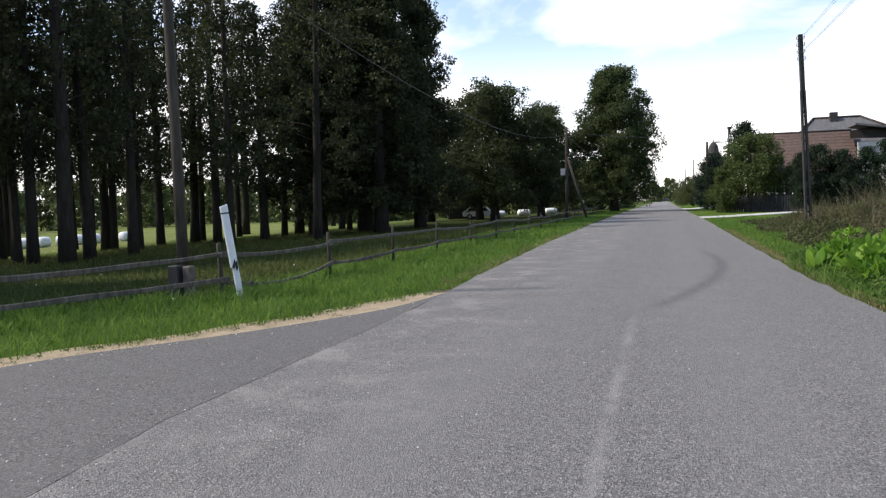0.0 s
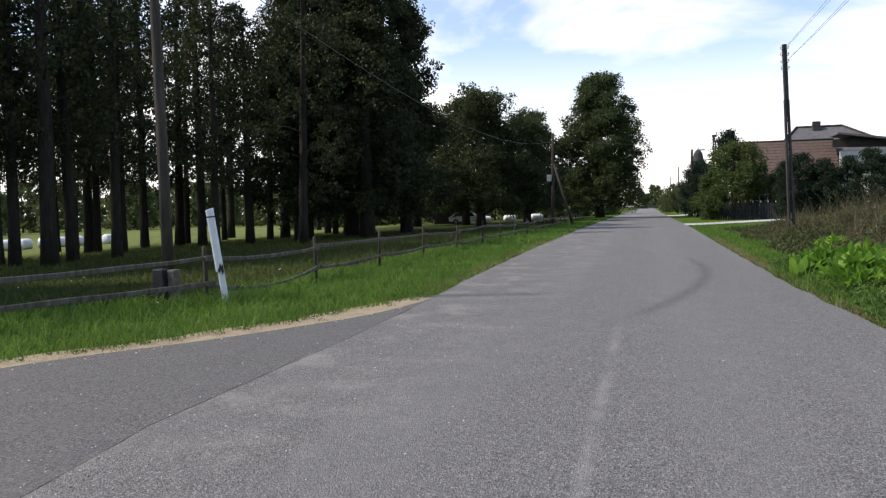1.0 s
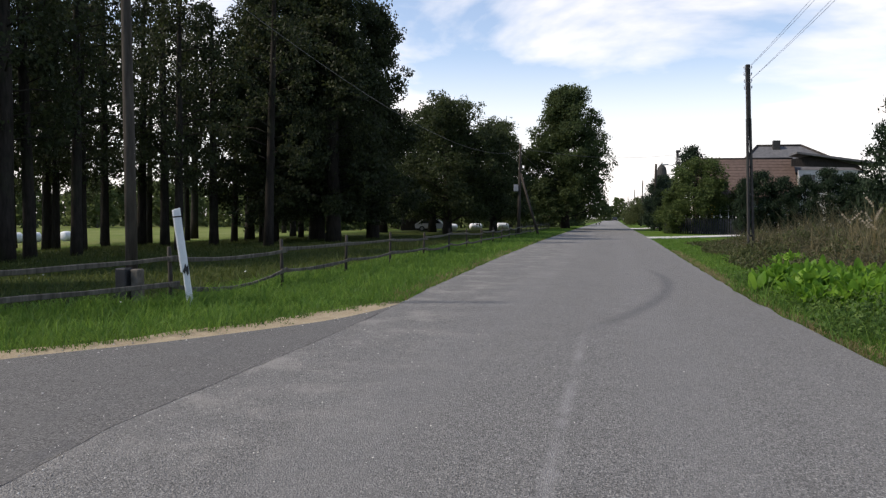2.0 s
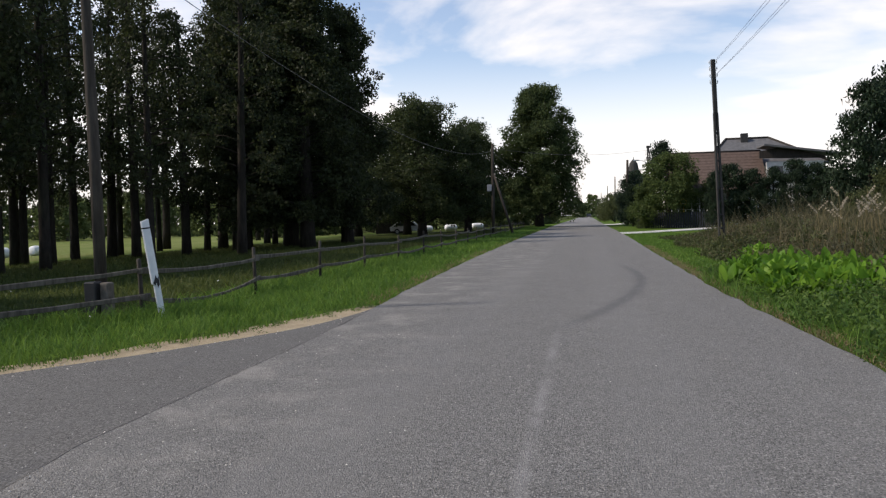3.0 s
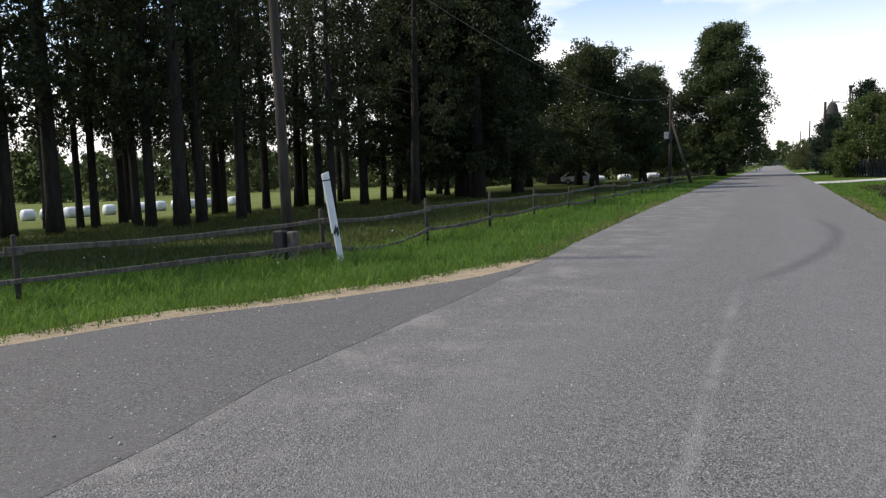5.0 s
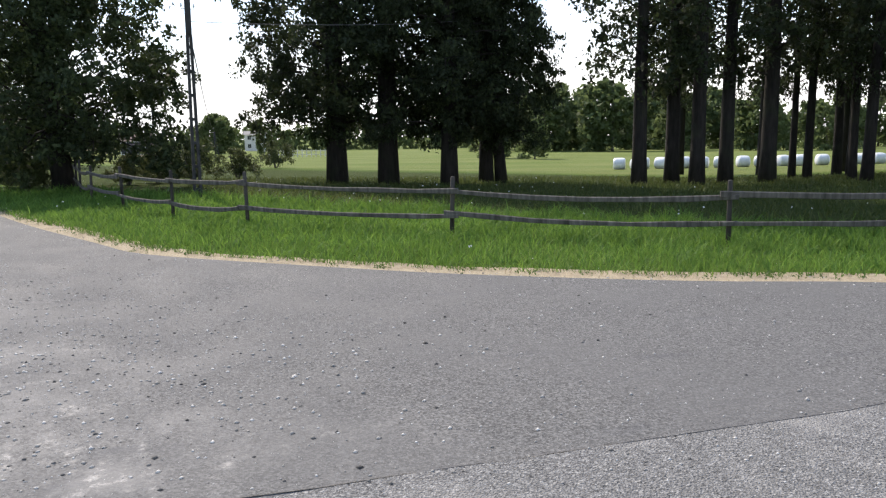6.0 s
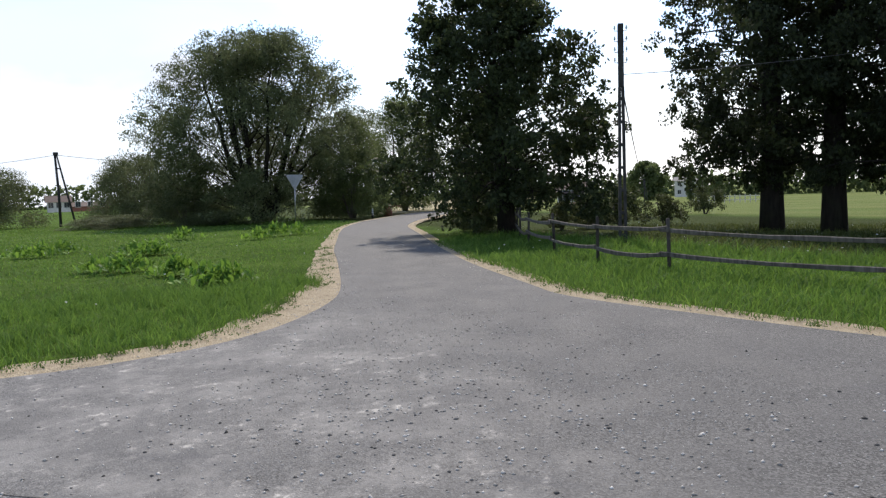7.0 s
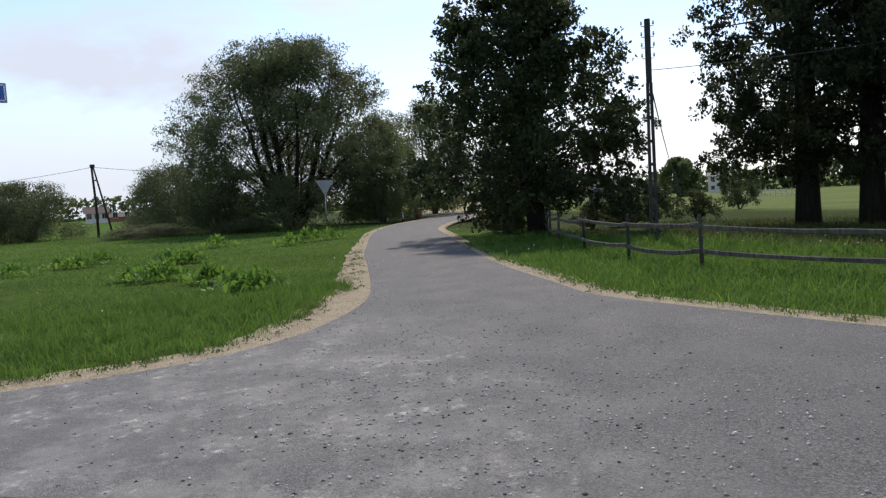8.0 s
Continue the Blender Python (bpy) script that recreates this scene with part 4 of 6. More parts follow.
# ---------------------------------------------------------------- roadside marks
def marker_post():
    p = thing("road_marker_post", pose(-6.58, 10.32, -0.05, 0, -5.6, 35), "tall white plastic road marker post bent and cracked", "marker post")
    pts, prof = [], [(-0.06, -0.03), (-0.034, -0.05), (0.034, -0.05), (0.06, -0.03), (0.05, 0.042), (-0.05, 0.042)]

    def shell(name, z0, z1, x0, x1, grow_by, mat, tip=0.0):
        bm = bmesh.new()
        rings = []
        for z, xo in ((z0, x0), (z1, x1)):
            rings.append([bm.verts.new((px * grow_by + xo, py * grow_by, z + (tip * (px / 0.072) if z == z1 else 0))) for px, py in prof])
        for k in range(6):
            bm.faces.new((rings[0][k], rings[0][(k + 1) % 6], rings[1][(k + 1) % 6], rings[1][k]))
        bm.faces.new(rings[0][::-1])
        bm.faces.new(rings[1])
        bmesh.ops.bevel(bm, geom=bm.edges[:], offset=0.006, segments=1, affect="EDGES")
        return part(name, bm, mat, p)

    shell("lower_shaft", 0.0, 0.66, 0.0, -0.02, 0.86, WHITE_PLASTIC)
    shell("upper_shaft", 0.58, 1.44, -0.03, -0.06, 1.05, WHITE_PLASTIC)
    shell("cap", 1.455, 1.57, -0.06, -0.064, 1.05, WHITE_PLASTIC, 0.02)
    shell("black_band", 1.435, 1.46, -0.06, -0.06, 1.09, BLACK_TAPE)
    bm = bmesh.new()
    rim = [(-0.035, 0.60), (-0.01, 0.555), (0.012, 0.60), (0.03, 0.52), (0.056, 0.57), (0.054, 0.70), (0.032, 0.66), (0.012, 0.72), (-0.012, 0.645)]
    fr, bk = [bm.verts.new((a - 0.03, -0.058, b)) for a, b in rim], [bm.verts.new((a - 0.03, -0.046, b)) for a, b in rim]
    bm.faces.new(fr)
    bm.faces.new(bk[::-1])
    for k in range(len(rim)):
        bm.faces.new((fr[k], bk[k], bk[(k + 1) % len(rim)], fr[(k + 1) % len(rim)]))
    bmesh.ops.recalc_face_normals(bm, faces=bm.faces)
    part("torn_edge", bm, BLACK_TAPE, p, "black jagged tear")


marker_post()


def give_way_sign():
    x, y = -36.9, -20.1
    p = thing("give_way_sign", pose(x, y, -0.05, 0, -1.5, 118.5 - 180), "grey back of a triangular give-way sign on a steel post", "road sign")
    part("post", tubes("post", [([(0, 0, 0), (0, 0, 2.72)], [0.03, 0.03], 10)], STEEL), None, p)
    bm = bmesh.new()
    tri = [(-0.5, 2.78), (0.5, 2.78), (0, 1.92)]
    fr = [bm.verts.new((a, 0.04, b)) for a, b in tri]
    bk = [bm.verts.new((a, 0.06, b)) for a, b in tri]
    bm.faces.new(fr)
    bm.faces.new(bk[::-1])
    for k in range(3):
        bm.faces.new((fr[k], bk[k], bk[(k + 1) % 3], fr[(k + 1) % 3]))
    bmesh.ops.recalc_face_normals(bm, faces=bm.faces)
    bmesh.ops.bevel(bm, geom=[e for e in bm.edges if abs(e.verts[0].co.y - e.verts[1].co.y) > 0.01], offset=0.06, segments=3, affect="EDGES")
    part("plate", bm, GREY_SHEET, p)
    for z in (2.25, 2.6):
        part("clamp", box(bmesh.new(), 0.5 if z > 2.5 else 0.26, 0.03, 0.04, (0, 0.025, z)), STEEL, p)


give_way_sign()

SIGN_BLUE = mineral("sign_blue", (0.02, 0.10, 0.42), (0.03, 0.13, 0.5), 5, 0.4, 0, 0.05)
SIGN_WHITE = mineral("sign_white", (0.7, 0.71, 0.72), (0.8, 0.8, 0.8), 5, 0.4, 0, 0.05)


def street_sign():
    """Blue name plate; its lettering shows as plain white bars."""
    az = radians(139.1)
    d = 7.0
    x, y = -d * math.sin(az), d * math.cos(az)
    p = thing("street_name_sign", pose(x - 0.20, y - 0.46, 0.12, 0, 0, 139.1 + 8), "blue street name plate with white lettering on a steel post", "road sign")
    part("post", tubes("post", [([(-0.38, 0.03, 0), (-0.38, 0.03, 2.62)], [0.03, 0.03], 10)], STEEL), None, p)
    pl = part("plate", box(bmesh.new(), 0.62, 0.02, 0.17, (-0.09, 0, 2.40), bevel=0.006), SIGN_BLUE, p)
    part("white_border", box(bmesh.new(), 0.60, 0.004, 0.012, (-0.09, -0.012, 2.545)), SIGN_WHITE, pl)
    part("white_border", box(bmesh.new(), 0.60, 0.004, 0.012, (-0.09, -0.012, 2.413)), SIGN_WHITE, pl)
    part("white_border", box(bmesh.new(), 0.012, 0.004, 0.15, (0.205, -0.012, 2.41)), SIGN_WHITE, pl)
    for k in range(5):
        part("letter_bar", box(bmesh.new(), 0.07, 0.004, 0.06, (-0.30 + 0.1 * k, -0.012, 2.455)), SIGN_WHITE, pl)


street_sign()


# ---------------------------------------------------------------- bales in the pasture
def bale(at, turn, s=1.0):
    x, y = at
    bm = bmesh.new()
    r, w = 0.62, 1.2
    prof = [(0.0, -w / 2), (r * 0.75, -w / 2), (r * 0.95, -w * 0.42), (r, -w * 0.3), (r * 1.02, 0), (r, w * 0.3), (r * 0.95, w * 0.42), (r * 0.75, w / 2), (0.0, w / 2)]
    rings = []
    for q, (rad, z) in enumerate(prof):
        ring = []
        for k in range(20):
            a = 2 * math.pi * k / 20
            flat = 0.93 if math.sin(a) < -0.8 else 1.0
            jit = 1 + 0.025 * noise.noise(Vector((x + math.cos(a) * 2, math.sin(a) * 2, z * 3)))
            ring.append(bm.verts.new((z, math.cos(a) * max(rad, 0.01) * jit, 0.57 + math.sin(a) * max(rad, 0.01) * flat * jit)))
        rings.append(ring)
    for a, b in zip(rings, rings[1:]):
        for k in range(20):
            bm.faces.new((a[k], a[(k + 1) % 20], b[(k + 1) % 20], b[k]))
    bmesh.ops.recalc_face_normals(bm, faces=bm.faces)
    for f in bm.faces:
        f.smooth = True
    me = bpy.data.meshes.new("hay_bale")
    bm.to_mesh(me)
    bm.free()
    me.materials.append(BALE_FILM)
    ob = new("hay_bale", me)
    ob.matrix_world = pose(x, y, gz(x, y) - 0.03, 0, 0, turn) @ Matrix.Scale(s, 4)
    return tagged(ob, "round hay bale wrapped in white plastic film", "bale", "row of bales")


first = bale((-69.0, 36.2), 62)
for k in range(1, 28):
    u = k / 27
    x, y = -69.0 + 4.2 * u + 0.9 * math.sin(k * 2.1), 36.2 + 40.0 * u
    copy_thing(first, pose(x, y, gz(x, y) - 0.03, 0, 0, 62 + 25 * math.sin(k * 1.7)))
for x, y in ((-22.0, 96.0), (-19.0, 97.5), (-15.5, 98.0)):
    copy_thing(first, pose(x, y, gz(x, y) - 0.03, 0, 0, 30) @ Matrix.Diagonal((1.3, 0.8, 0.7, 1)))
# ---------------------------------------------------------------- house, garden and far side of the road
TILE_RED = mineral("brown_red_roof_tile", (0.075, 0.05, 0.04), (0.13, 0.09, 0.072), 3, 0.8)
TILE_GREY = mineral("grey_roof_tile", (0.07, 0.07, 0.073), (0.15, 0.148, 0.15), 3, 0.75)
PLASTER = mineral("pale_plaster", (0.5, 0.48, 0.44), (0.7, 0.68, 0.63), 2, 0.9)
PLASTER_ORANGE = mineral("apricot_plaster", (0.5, 0.33, 0.22), (0.68, 0.47, 0.33), 2, 0.9)
BRICK = mineral("red_brick", (0.2, 0.08, 0.055), (0.33, 0.14, 0.1), 6, 0.85)
DARK_WOOD = timber("dark_stained_boards", (0.02, 0.017, 0.015), (0.055, 0.045, 0.038))
DARK_GLASS = mineral("window_glass", (0.02, 0.025, 0.03), (0.04, 0.045, 0.05), 2, 0.08, 0, 0.0, 0.8)
DARK_METAL = mineral("dark_painted_metal", (0.018, 0.021, 0.027), (0.035, 0.04, 0.05), 6, 0.5, 0.3)
PALE_SLAB = mineral("pale_concrete_slab", (0.42, 0.41, 0.39), (0.6, 0.59, 0.56), 3, 0.85)
STRAW_FIELD = mineral("dry_stubble", (0.22, 0.19, 0.09), (0.36, 0.31, 0.16), 0.8, 0.95)
YELLOW = mineral("yellow_playset_plastic", (0.55, 0.42, 0.05), (0.7, 0.55, 0.1), 3, 0.4)


def prism(poly, depth, axis=1):
    """A solid of the outline poly in x and z, depth deep along y."""
    bm = bmesh.new()
    a = [bm.verts.new((x, -depth / 2, z)) for x, z in poly]
    b = [bm.verts.new((x, depth / 2, z)) for x, z in poly]
    bm.faces.new(a)
    bm.faces.new(b[::-1])
    n = len(poly)
    for k in range(n):
        bm.faces.new((a[k], b[k], b[(k + 1) % n], a[(k + 1) % n]))
    bmesh.ops.recalc_face_normals(bm, faces=bm.faces)
    return bm


def window(parent, at, w, h, name="window"):
    x, y, z = at
    win = part(name, box(bmesh.new(), w + 0.16, 0.06, h + 0.16, (x, y, z - 0.08), bevel=0.01), PLASTER, parent, "white window frame")
    part("pane", box(bmesh.new(), w / 2 - 0.04, 0.03, h - 0.06, (x - w / 4, y - 0.03, z + 0.03)), DARK_GLASS, win)
    part("pane", box(bmesh.new(), w / 2 - 0.04, 0.03, h - 0.06, (x + w / 4, y - 0.03, z + 0.03)), DARK_GLASS, win)


def tiled_slope(parent, x0, x1, y0, z0, y1, z1, mat, course=0.36, name="tile_course"):
    """Overlapping tile courses, each a thin board that rises to the ridge."""
    n = max(2, int(math.hypot(y1 - y0, z1 - z0) / course))
    ang = math.atan2(z1 - z0, y1 - y0)
    for k in range(n):
        u = (k + 0.5) / n
        y, z = y0 + (y1 - y0) * u, z0 + (z1 - z0) * u
        bm = box(bmesh.new(), x1 - x0, course * 1.12, 0.05, (0, 0, 0))
        ob = part(name, bm, mat, parent)
        ob.matrix_local = pose((x0 + x1) / 2, y, z, math.degrees(ang) - 3, 0, 0)


def village_house():
    h = thing("village_house", pose(0, 0, 0), "two-storey house with a grey hipped roof and a brown-red tiled wing", "house")
    # main block with hipped roof
    part("wall", box(bmesh.new(), 8.2, 8.0, 5.8, (15.4, 82.5, 0)), PLASTER, h)
    bm = bmesh.new()
    e = [bm.verts.new(v) for v in ((10.4, 77.6, 5.9), (22.2, 77.6, 5.9), (22.2, 87.4, 5.9), (10.4, 87.4, 5.9))]
    r = [bm.verts.new(v) for v in ((13.3, 82.5, 8.9), (17.4, 82.5, 8.9))]
    for f in ((e[0], e[1], r[1], r[0]), (e[1], e[2], r[1]), (e[2], e[3], r[0], r[1]), (e[3], e[0], r[0]), (e[3], e[2], e[1], e[0])):
        bm.faces.new(f)
    part("roof", bm, TILE_GREY, h, "grey hipped tile roof")
    part("chimney", box(bmesh.new(), 0.7, 0.5, 1.1, (15.0, 82.0, 8.3), bevel=0.03), DARK_CONCRETE, h, "short dark chimney")
    ridge = [((13.3, 82.5, 8.95), (17.4, 82.5, 8.95)), ((13.3, 82.5, 8.95), (10.4, 77.6, 5.95)), ((17.4, 82.5, 8.95), (22.2, 77.6, 5.95))]
    for a, b in ridge:
        part("ridge_tiles", tubes("ridge_tiles", [([a, b], [0.12, 0.12], 6)], DARK_WOOD), None, h)
    # long low wing with the brown-red roof facing the road
    part("wing_wall", box(bmesh.new(), 9.3, 6.0, 3.3, (11.3, 78.0, 0)), PLASTER, h)
    tiled_slope(h, 7.0, 15.8, 74.4, 3.4, 78.2, 7.25, TILE_RED, 0.4)
    tiled_slope(h, 7.0, 15.8, 81.6, 3.4, 78.2, 7.25, TILE_RED, 0.4)
    part("wing_ridge", tubes("wing_ridge", [([(7.0, 78.2, 7.3), (15.8, 78.2, 7.3)], [0.11, 0.11], 6)], DARK_WOOD), None, h)
    part("wing_gable", prism([(-3.0, 0), (3.0, 0), (3.0, 3.3), (0, 7.0), (-3.0, 3.3)], 0.25), PLASTER, h).matrix_local = pose(15.6, 78.0, 0, 0, 0, 90)
    # broad dark gable with an overhanging roof to the right
    part("gable_wall", box(bmesh.new(), 5.0, 0.3, 6.0, (18.3, 75.6, 0)), PLASTER, h)
    part("gable_cladding", prism([(-2.9, 6.35), (3.0, 6.2), (2.6, 6.45), (-0.9, 7.35), (-2.9, 7.0)], 0.3), DARK_WOOD, h, "dark boarded gable").matrix_local = pose(18.0, 75.2, 0)
    bm = bmesh.new()
    box(bm, 7.4, 3.4, 0.2, (0, 0, 0), bevel=0.02)
    part("gable_roof", bm, TILE_GREY, h).matrix_local = pose(19.0, 76.0, 6.9, 0, 8.5, 0)
    for x in (16.7, 18.4):
        window(h, (x, 75.42, 4.3), 1.1, 1.3)
    for x in (8.6, 10.6, 12.6):
        window(h, (x, 74.95, 1.2), 1.0, 1.2)


village_house()


def picket_fence():
    f = thing("garden_fence", Matrix(), "dark metal garden fence with pale pointed tips", "fence")
    x0, y0, x1, y1 = 3.9, 73.0, 10.2, 69.2
    n = 34
    for k in range(n):
        u = k / (n - 1)
        part("picket", prism([(-0.075, 0), (0.075, 0), (0.075, 1.35), (0, 1.5), (-0.075, 1.35)], 0.03), DARK_METAL, f).matrix_local = pose(x0 + (x1 - x0) * u, y0 + (y1 - y0) * u, 0, 0, 0, -31)
        if k % 3 == 0:
            part("tip", prism([(-0.05, 1.5), (0.05, 1.5), (0, 1.68)], 0.03), SIGN_WHITE, f, "pale tip").matrix_local = pose(x0 + (x1 - x0) * u, y0 + (y1 - y0) * u, 0, 0, 0, -31)
    for z in (0.3, 1.1):
        part("rail", tubes("rail", [([(x0, y0 + 0.05, z), (x1, y1 + 0.05, z)], [0.03, 0.03], 5)], DARK_METAL), None, f)


picket_fence()


def play_frame():
    p = thing("garden_play_frame", pose(8.6, 72.0, 0), "small yellow and white garden play frame behind the fence", "play frame")
    for x in (-0.7, 0.0, 0.7):
        part("post", tubes("post", [([(x, 0, 0), (x, 0, 2.3)], [0.025, 0.025], 6)], YELLOW if x < 0 else SIGN_WHITE), None, p)
    for z in (1.7, 2.25):
        part("bar", tubes("bar", [([(-0.8, 0, z), (0.8, 0.05, z - 0.1)], [0.025, 0.025], 6)], SIGN_WHITE), None, p)
    ring = [(-0.75 + 0.28 * math.cos(a), -0.05, 2.35 + 0.28 * math.sin(a)) for a in np.linspace(0, 2 * math.pi, 15)]
    part("ring", tubes("ring", [(ring, [0.03] * 15, 6)], YELLOW), None, p)


play_frame()


def slab(name, poly, z, mat, label):
    bm = bmesh.new()
    top = [bm.verts.new((x, y, z)) for x, y in poly]
    f = bm.faces.new(top)
    ext = bmesh.ops.extrude_face_region(bm, geom=[f])
    for v in [g for g in ext["geom"] if isinstance(g, bmesh.types.BMVert)]:
        v.co.z -= 0.12
    bmesh.ops.recalc_face_normals(bm, faces=bm.faces)
    me = bpy.data.meshes.new(name)
    bm.to_mesh(me)
    bm.free()
    me.materials.append(mat)
    return tagged(new(name, me), label, "driveway", kind="structure")


slab("driveway_1", [(1.75, 53.2), (3.2, 54.4), (10.6, 67.2), (10.2, 70.6), (2.9, 58.6), (1.7, 57.8)], 0.03, PALE_SLAB, "pale concrete driveway across the verge")
slab("driveway_2", [(1.1, 95.0), (2.6, 97.0), (5.8, 112.0), (5.2, 118.0), (2.2, 103.0), (0.9, 102.0)], 0.03, PALE_SLAB, "pale concrete driveway across the verge")

# garden trees and hedges
gt = tree("garden_tree", (6.6, 72.6), "leafy green garden tree behind the fence", "tree", LEAF_GARDEN, BARK, 34, 0.17, 0.2, group="garden trees", seed=101, height=7.2, radius=2.9, trunk_r=0.12, base=0.3,
          lobes=36, envelope=dome, lobe=0.32, clumps=18, sigma=0.36, rise=0.6, stems=3, spread=0.8)
copy_thing(gt, pose(8.9, 74.0, 0, 0, 0, 130) @ Matrix.Diagonal((0.85, 0.85, 0.72, 1)))
copy_thing(gt, pose(4.6, 73.5, 0, 0, 0, 250) @ Matrix.Diagonal((0.55, 0.55, 0.5, 1)))
cf = tree("conifer", (11.6, 70.8), "dark dense garden conifer", "conifer", LEAF_CONIFER, BARK, 26, 0.18, 0.1, 0.4, group="garden conifers", seed=111, height=5.8, radius=1.9, trunk_r=0.12, base=0.2,
          lobes=40, envelope=lambda f: max(0.25, math.sin(math.pi * min(1, 0.34 + 0.6 * f)) ** 0.8), lobe=0.34, clumps=12, sigma=0.3, rise=0.3)
for x, y, s, z, r in ((13.4, 70.4, 0.9, 0.9, 40), (15.2, 69.9, 0.72, 0.92, 80), (16.9, 69.4, 0.85, 1.02, 140), (18.6, 69.0, 0.9, 0.95, 200), (19.6, 68.0, 1.1, 0.85, 250), (21.5, 67.0, 1.3, 0.9, 300),
                      (10.0, 69.0, 0.42, 0.86, 15), (6.6, 81.0, 1.1, 1.55, 33), (5.0, 90.0, 1.2, 1.0, 90), (4.6, 96.0, 1.3, 1.1, 10), (3.9, 84.0, 0.6, 0.8, 190), (5.0, 103.0, 1.4, 1.25, 70)):
    copy_thing(cf, pose(x, y, 0, 0, 0, r) @ Matrix.Diagonal((s, s, z, 1)))
copy_thing(cf, pose(16.4, 50.0, 0, 0, 0, 120) @ Matrix.Diagonal((1.15, 1.15, 1.62, 1)))
copy_thing(cf, pose(18.6, 52.0, 0, 0, 0, 20) @ Matrix.Diagonal((1.5, 1.5, 1.85, 1)))
rb = tree("roadside_bush", (13.6, 34.5), "green leafy bush in the weeds", "bush", LEAF_SHRUB, BARK, 30, 0.1, 0.1, group="roadside bushes", seed=121, height=3.0, radius=1.9, trunk_r=0.05, base=0.1,
          lobes=30, envelope=dome, lobe=0.32, clumps=16, sigma=0.22, rise=0.6, stems=4, spread=0.8)
for x, y, s, r in ((15.4, 36.0, 1.2, 90), (15.5, 42.0, 1.3, 20), (3.1, 150.0, 1.6, 10), (3.6, 165.0, 1.9, 100), (3.0, 128.0, 1.3, 40)):
    copy_thing(rb, pose(x, y, -0.05, 0, 0, r) @ Matrix.Scale(s, 4))


def church():
    c = thing("church", pose(11.9, 250.0, 0), "distant grey church tower with a domed cap", "church")
    part("tower", box(bmesh.new(), 3.6, 3.6, 14.0, (0, 0, 0), bevel=0.05), CONCRETE, c)
    bm = bmesh.new()
    prof = [(2.0, 14.0), (2.1, 14.4), (1.7, 15.2), (1.5, 16.4), (1.3, 17.4), (0.7, 18.3), (0.15, 18.8), (0.04, 19.6)]
    rings = [[bm.verts.new((r * math.cos(a), r * math.sin(a), z)) for a in np.linspace(0, 2 * math.pi, 13)[:-1]] for r, z in prof]
    for a, b in zip(rings, rings[1:]):
        for k in range(12):
            bm.faces.new((a[k], a[(k + 1) % 12], b[(k + 1) % 12], b[k]))
    bm.faces.new(rings[-1])
    part("dome", bm, DARK_CONCRETE, c)
    for z in (5.0, 10.0):
        part("belfry_opening", box(bmesh.new(), 1.0, 0.1, 2.2, (0, -1.8, z)), DARK_GLASS, c)
    part("nave_wall", box(bmesh.new(), 7.0, 14.0, 5.5, (1.5, 9.0, 0)), PLASTER, c)
    part("nave_roof", prism([(-4.2, 5.4), (4.2, 5.4), (0, 9.4)], 14.6), TILE_RED, c).matrix_local = pose(1.5, 9.0, 0)


church()


def car(at, turn, paint, label):
    x, y = at
    c = thing("parked_car", pose(x, y, gz(x, y), 0, 0, turn), label, "car", "cars far off")
    body = [(-2.1, 0.35), (2.1, 0.35), (2.15, 0.75), (1.2, 0.9), (0.6, 1.42), (-1.2, 1.45), (-1.9, 0.95), (-2.15, 0.85)]
    bm = prism(body, 1.7)
    bmesh.ops.bevel(bm, geom=bm.edges[:], offset=0.06, segments=2, affect="EDGES")
    part("body", bm, paint, c)
    part("side_glass", prism([(-1.6, 0.95), (0.9, 0.95), (0.5, 1.34), (-1.15, 1.36)], 1.72), DARK_GLASS, c)
    part("windscreen", box(bmesh.new(), 0.05, 1.4, 0.55, (0, 0, 0)), DARK_GLASS, c).matrix_local = pose(1.0, 0, 0.95, 0, -48, 0)
    for sx in (-1.3, 1.35):
        for sy in (-0.8, 0.8):
            w = part("wheel", tubes("wheel", [([(sx, sy - 0.09, 0.32), (sx, sy + 0.09, 0.32)], [0.32, 0.32], 14)], BLACK_TAPE, False), None, c)
            part("rim", tubes("rim", [([(sx, sy - 0.1, 0.32), (sx, sy + 0.1, 0.32)], [0.19, 0.19], 10)], STEEL, False), None, w)


car((-2.9, 300.0), 88, DARK_METAL, "dark car standing far down the road")
car((-21.6, 85.0), 10, SIGN_WHITE, "white car parked under the oaks")
car((1.5, 290.0), 80, SIGN_WHITE, "white car far down the road")


def field_shed():
    s = thing("field_shed", pose(-25.5, 92.0, gz(-25.5, 92.0), 0, 0, 20), "low dark open shed with a pale roof edge", "shed")
    part("roof", box(bmesh.new(), 4.4, 3.0, 0.12, (0, 0, 2.2), bevel=0.02), PALE_SLAB, s)
    part("back_wall", box(bmesh.new(), 4.2, 0.1, 2.2, (0, 1.35, 0)), DARK_WOOD, s)
    for x in (-2.0, 2.0):
        part("post", tubes("post", [([(x, -1.35, 0), (x, -1.35, 2.2)], [0.07, 0.07], 6)], DARK_WOOD), None, s)


field_shed()


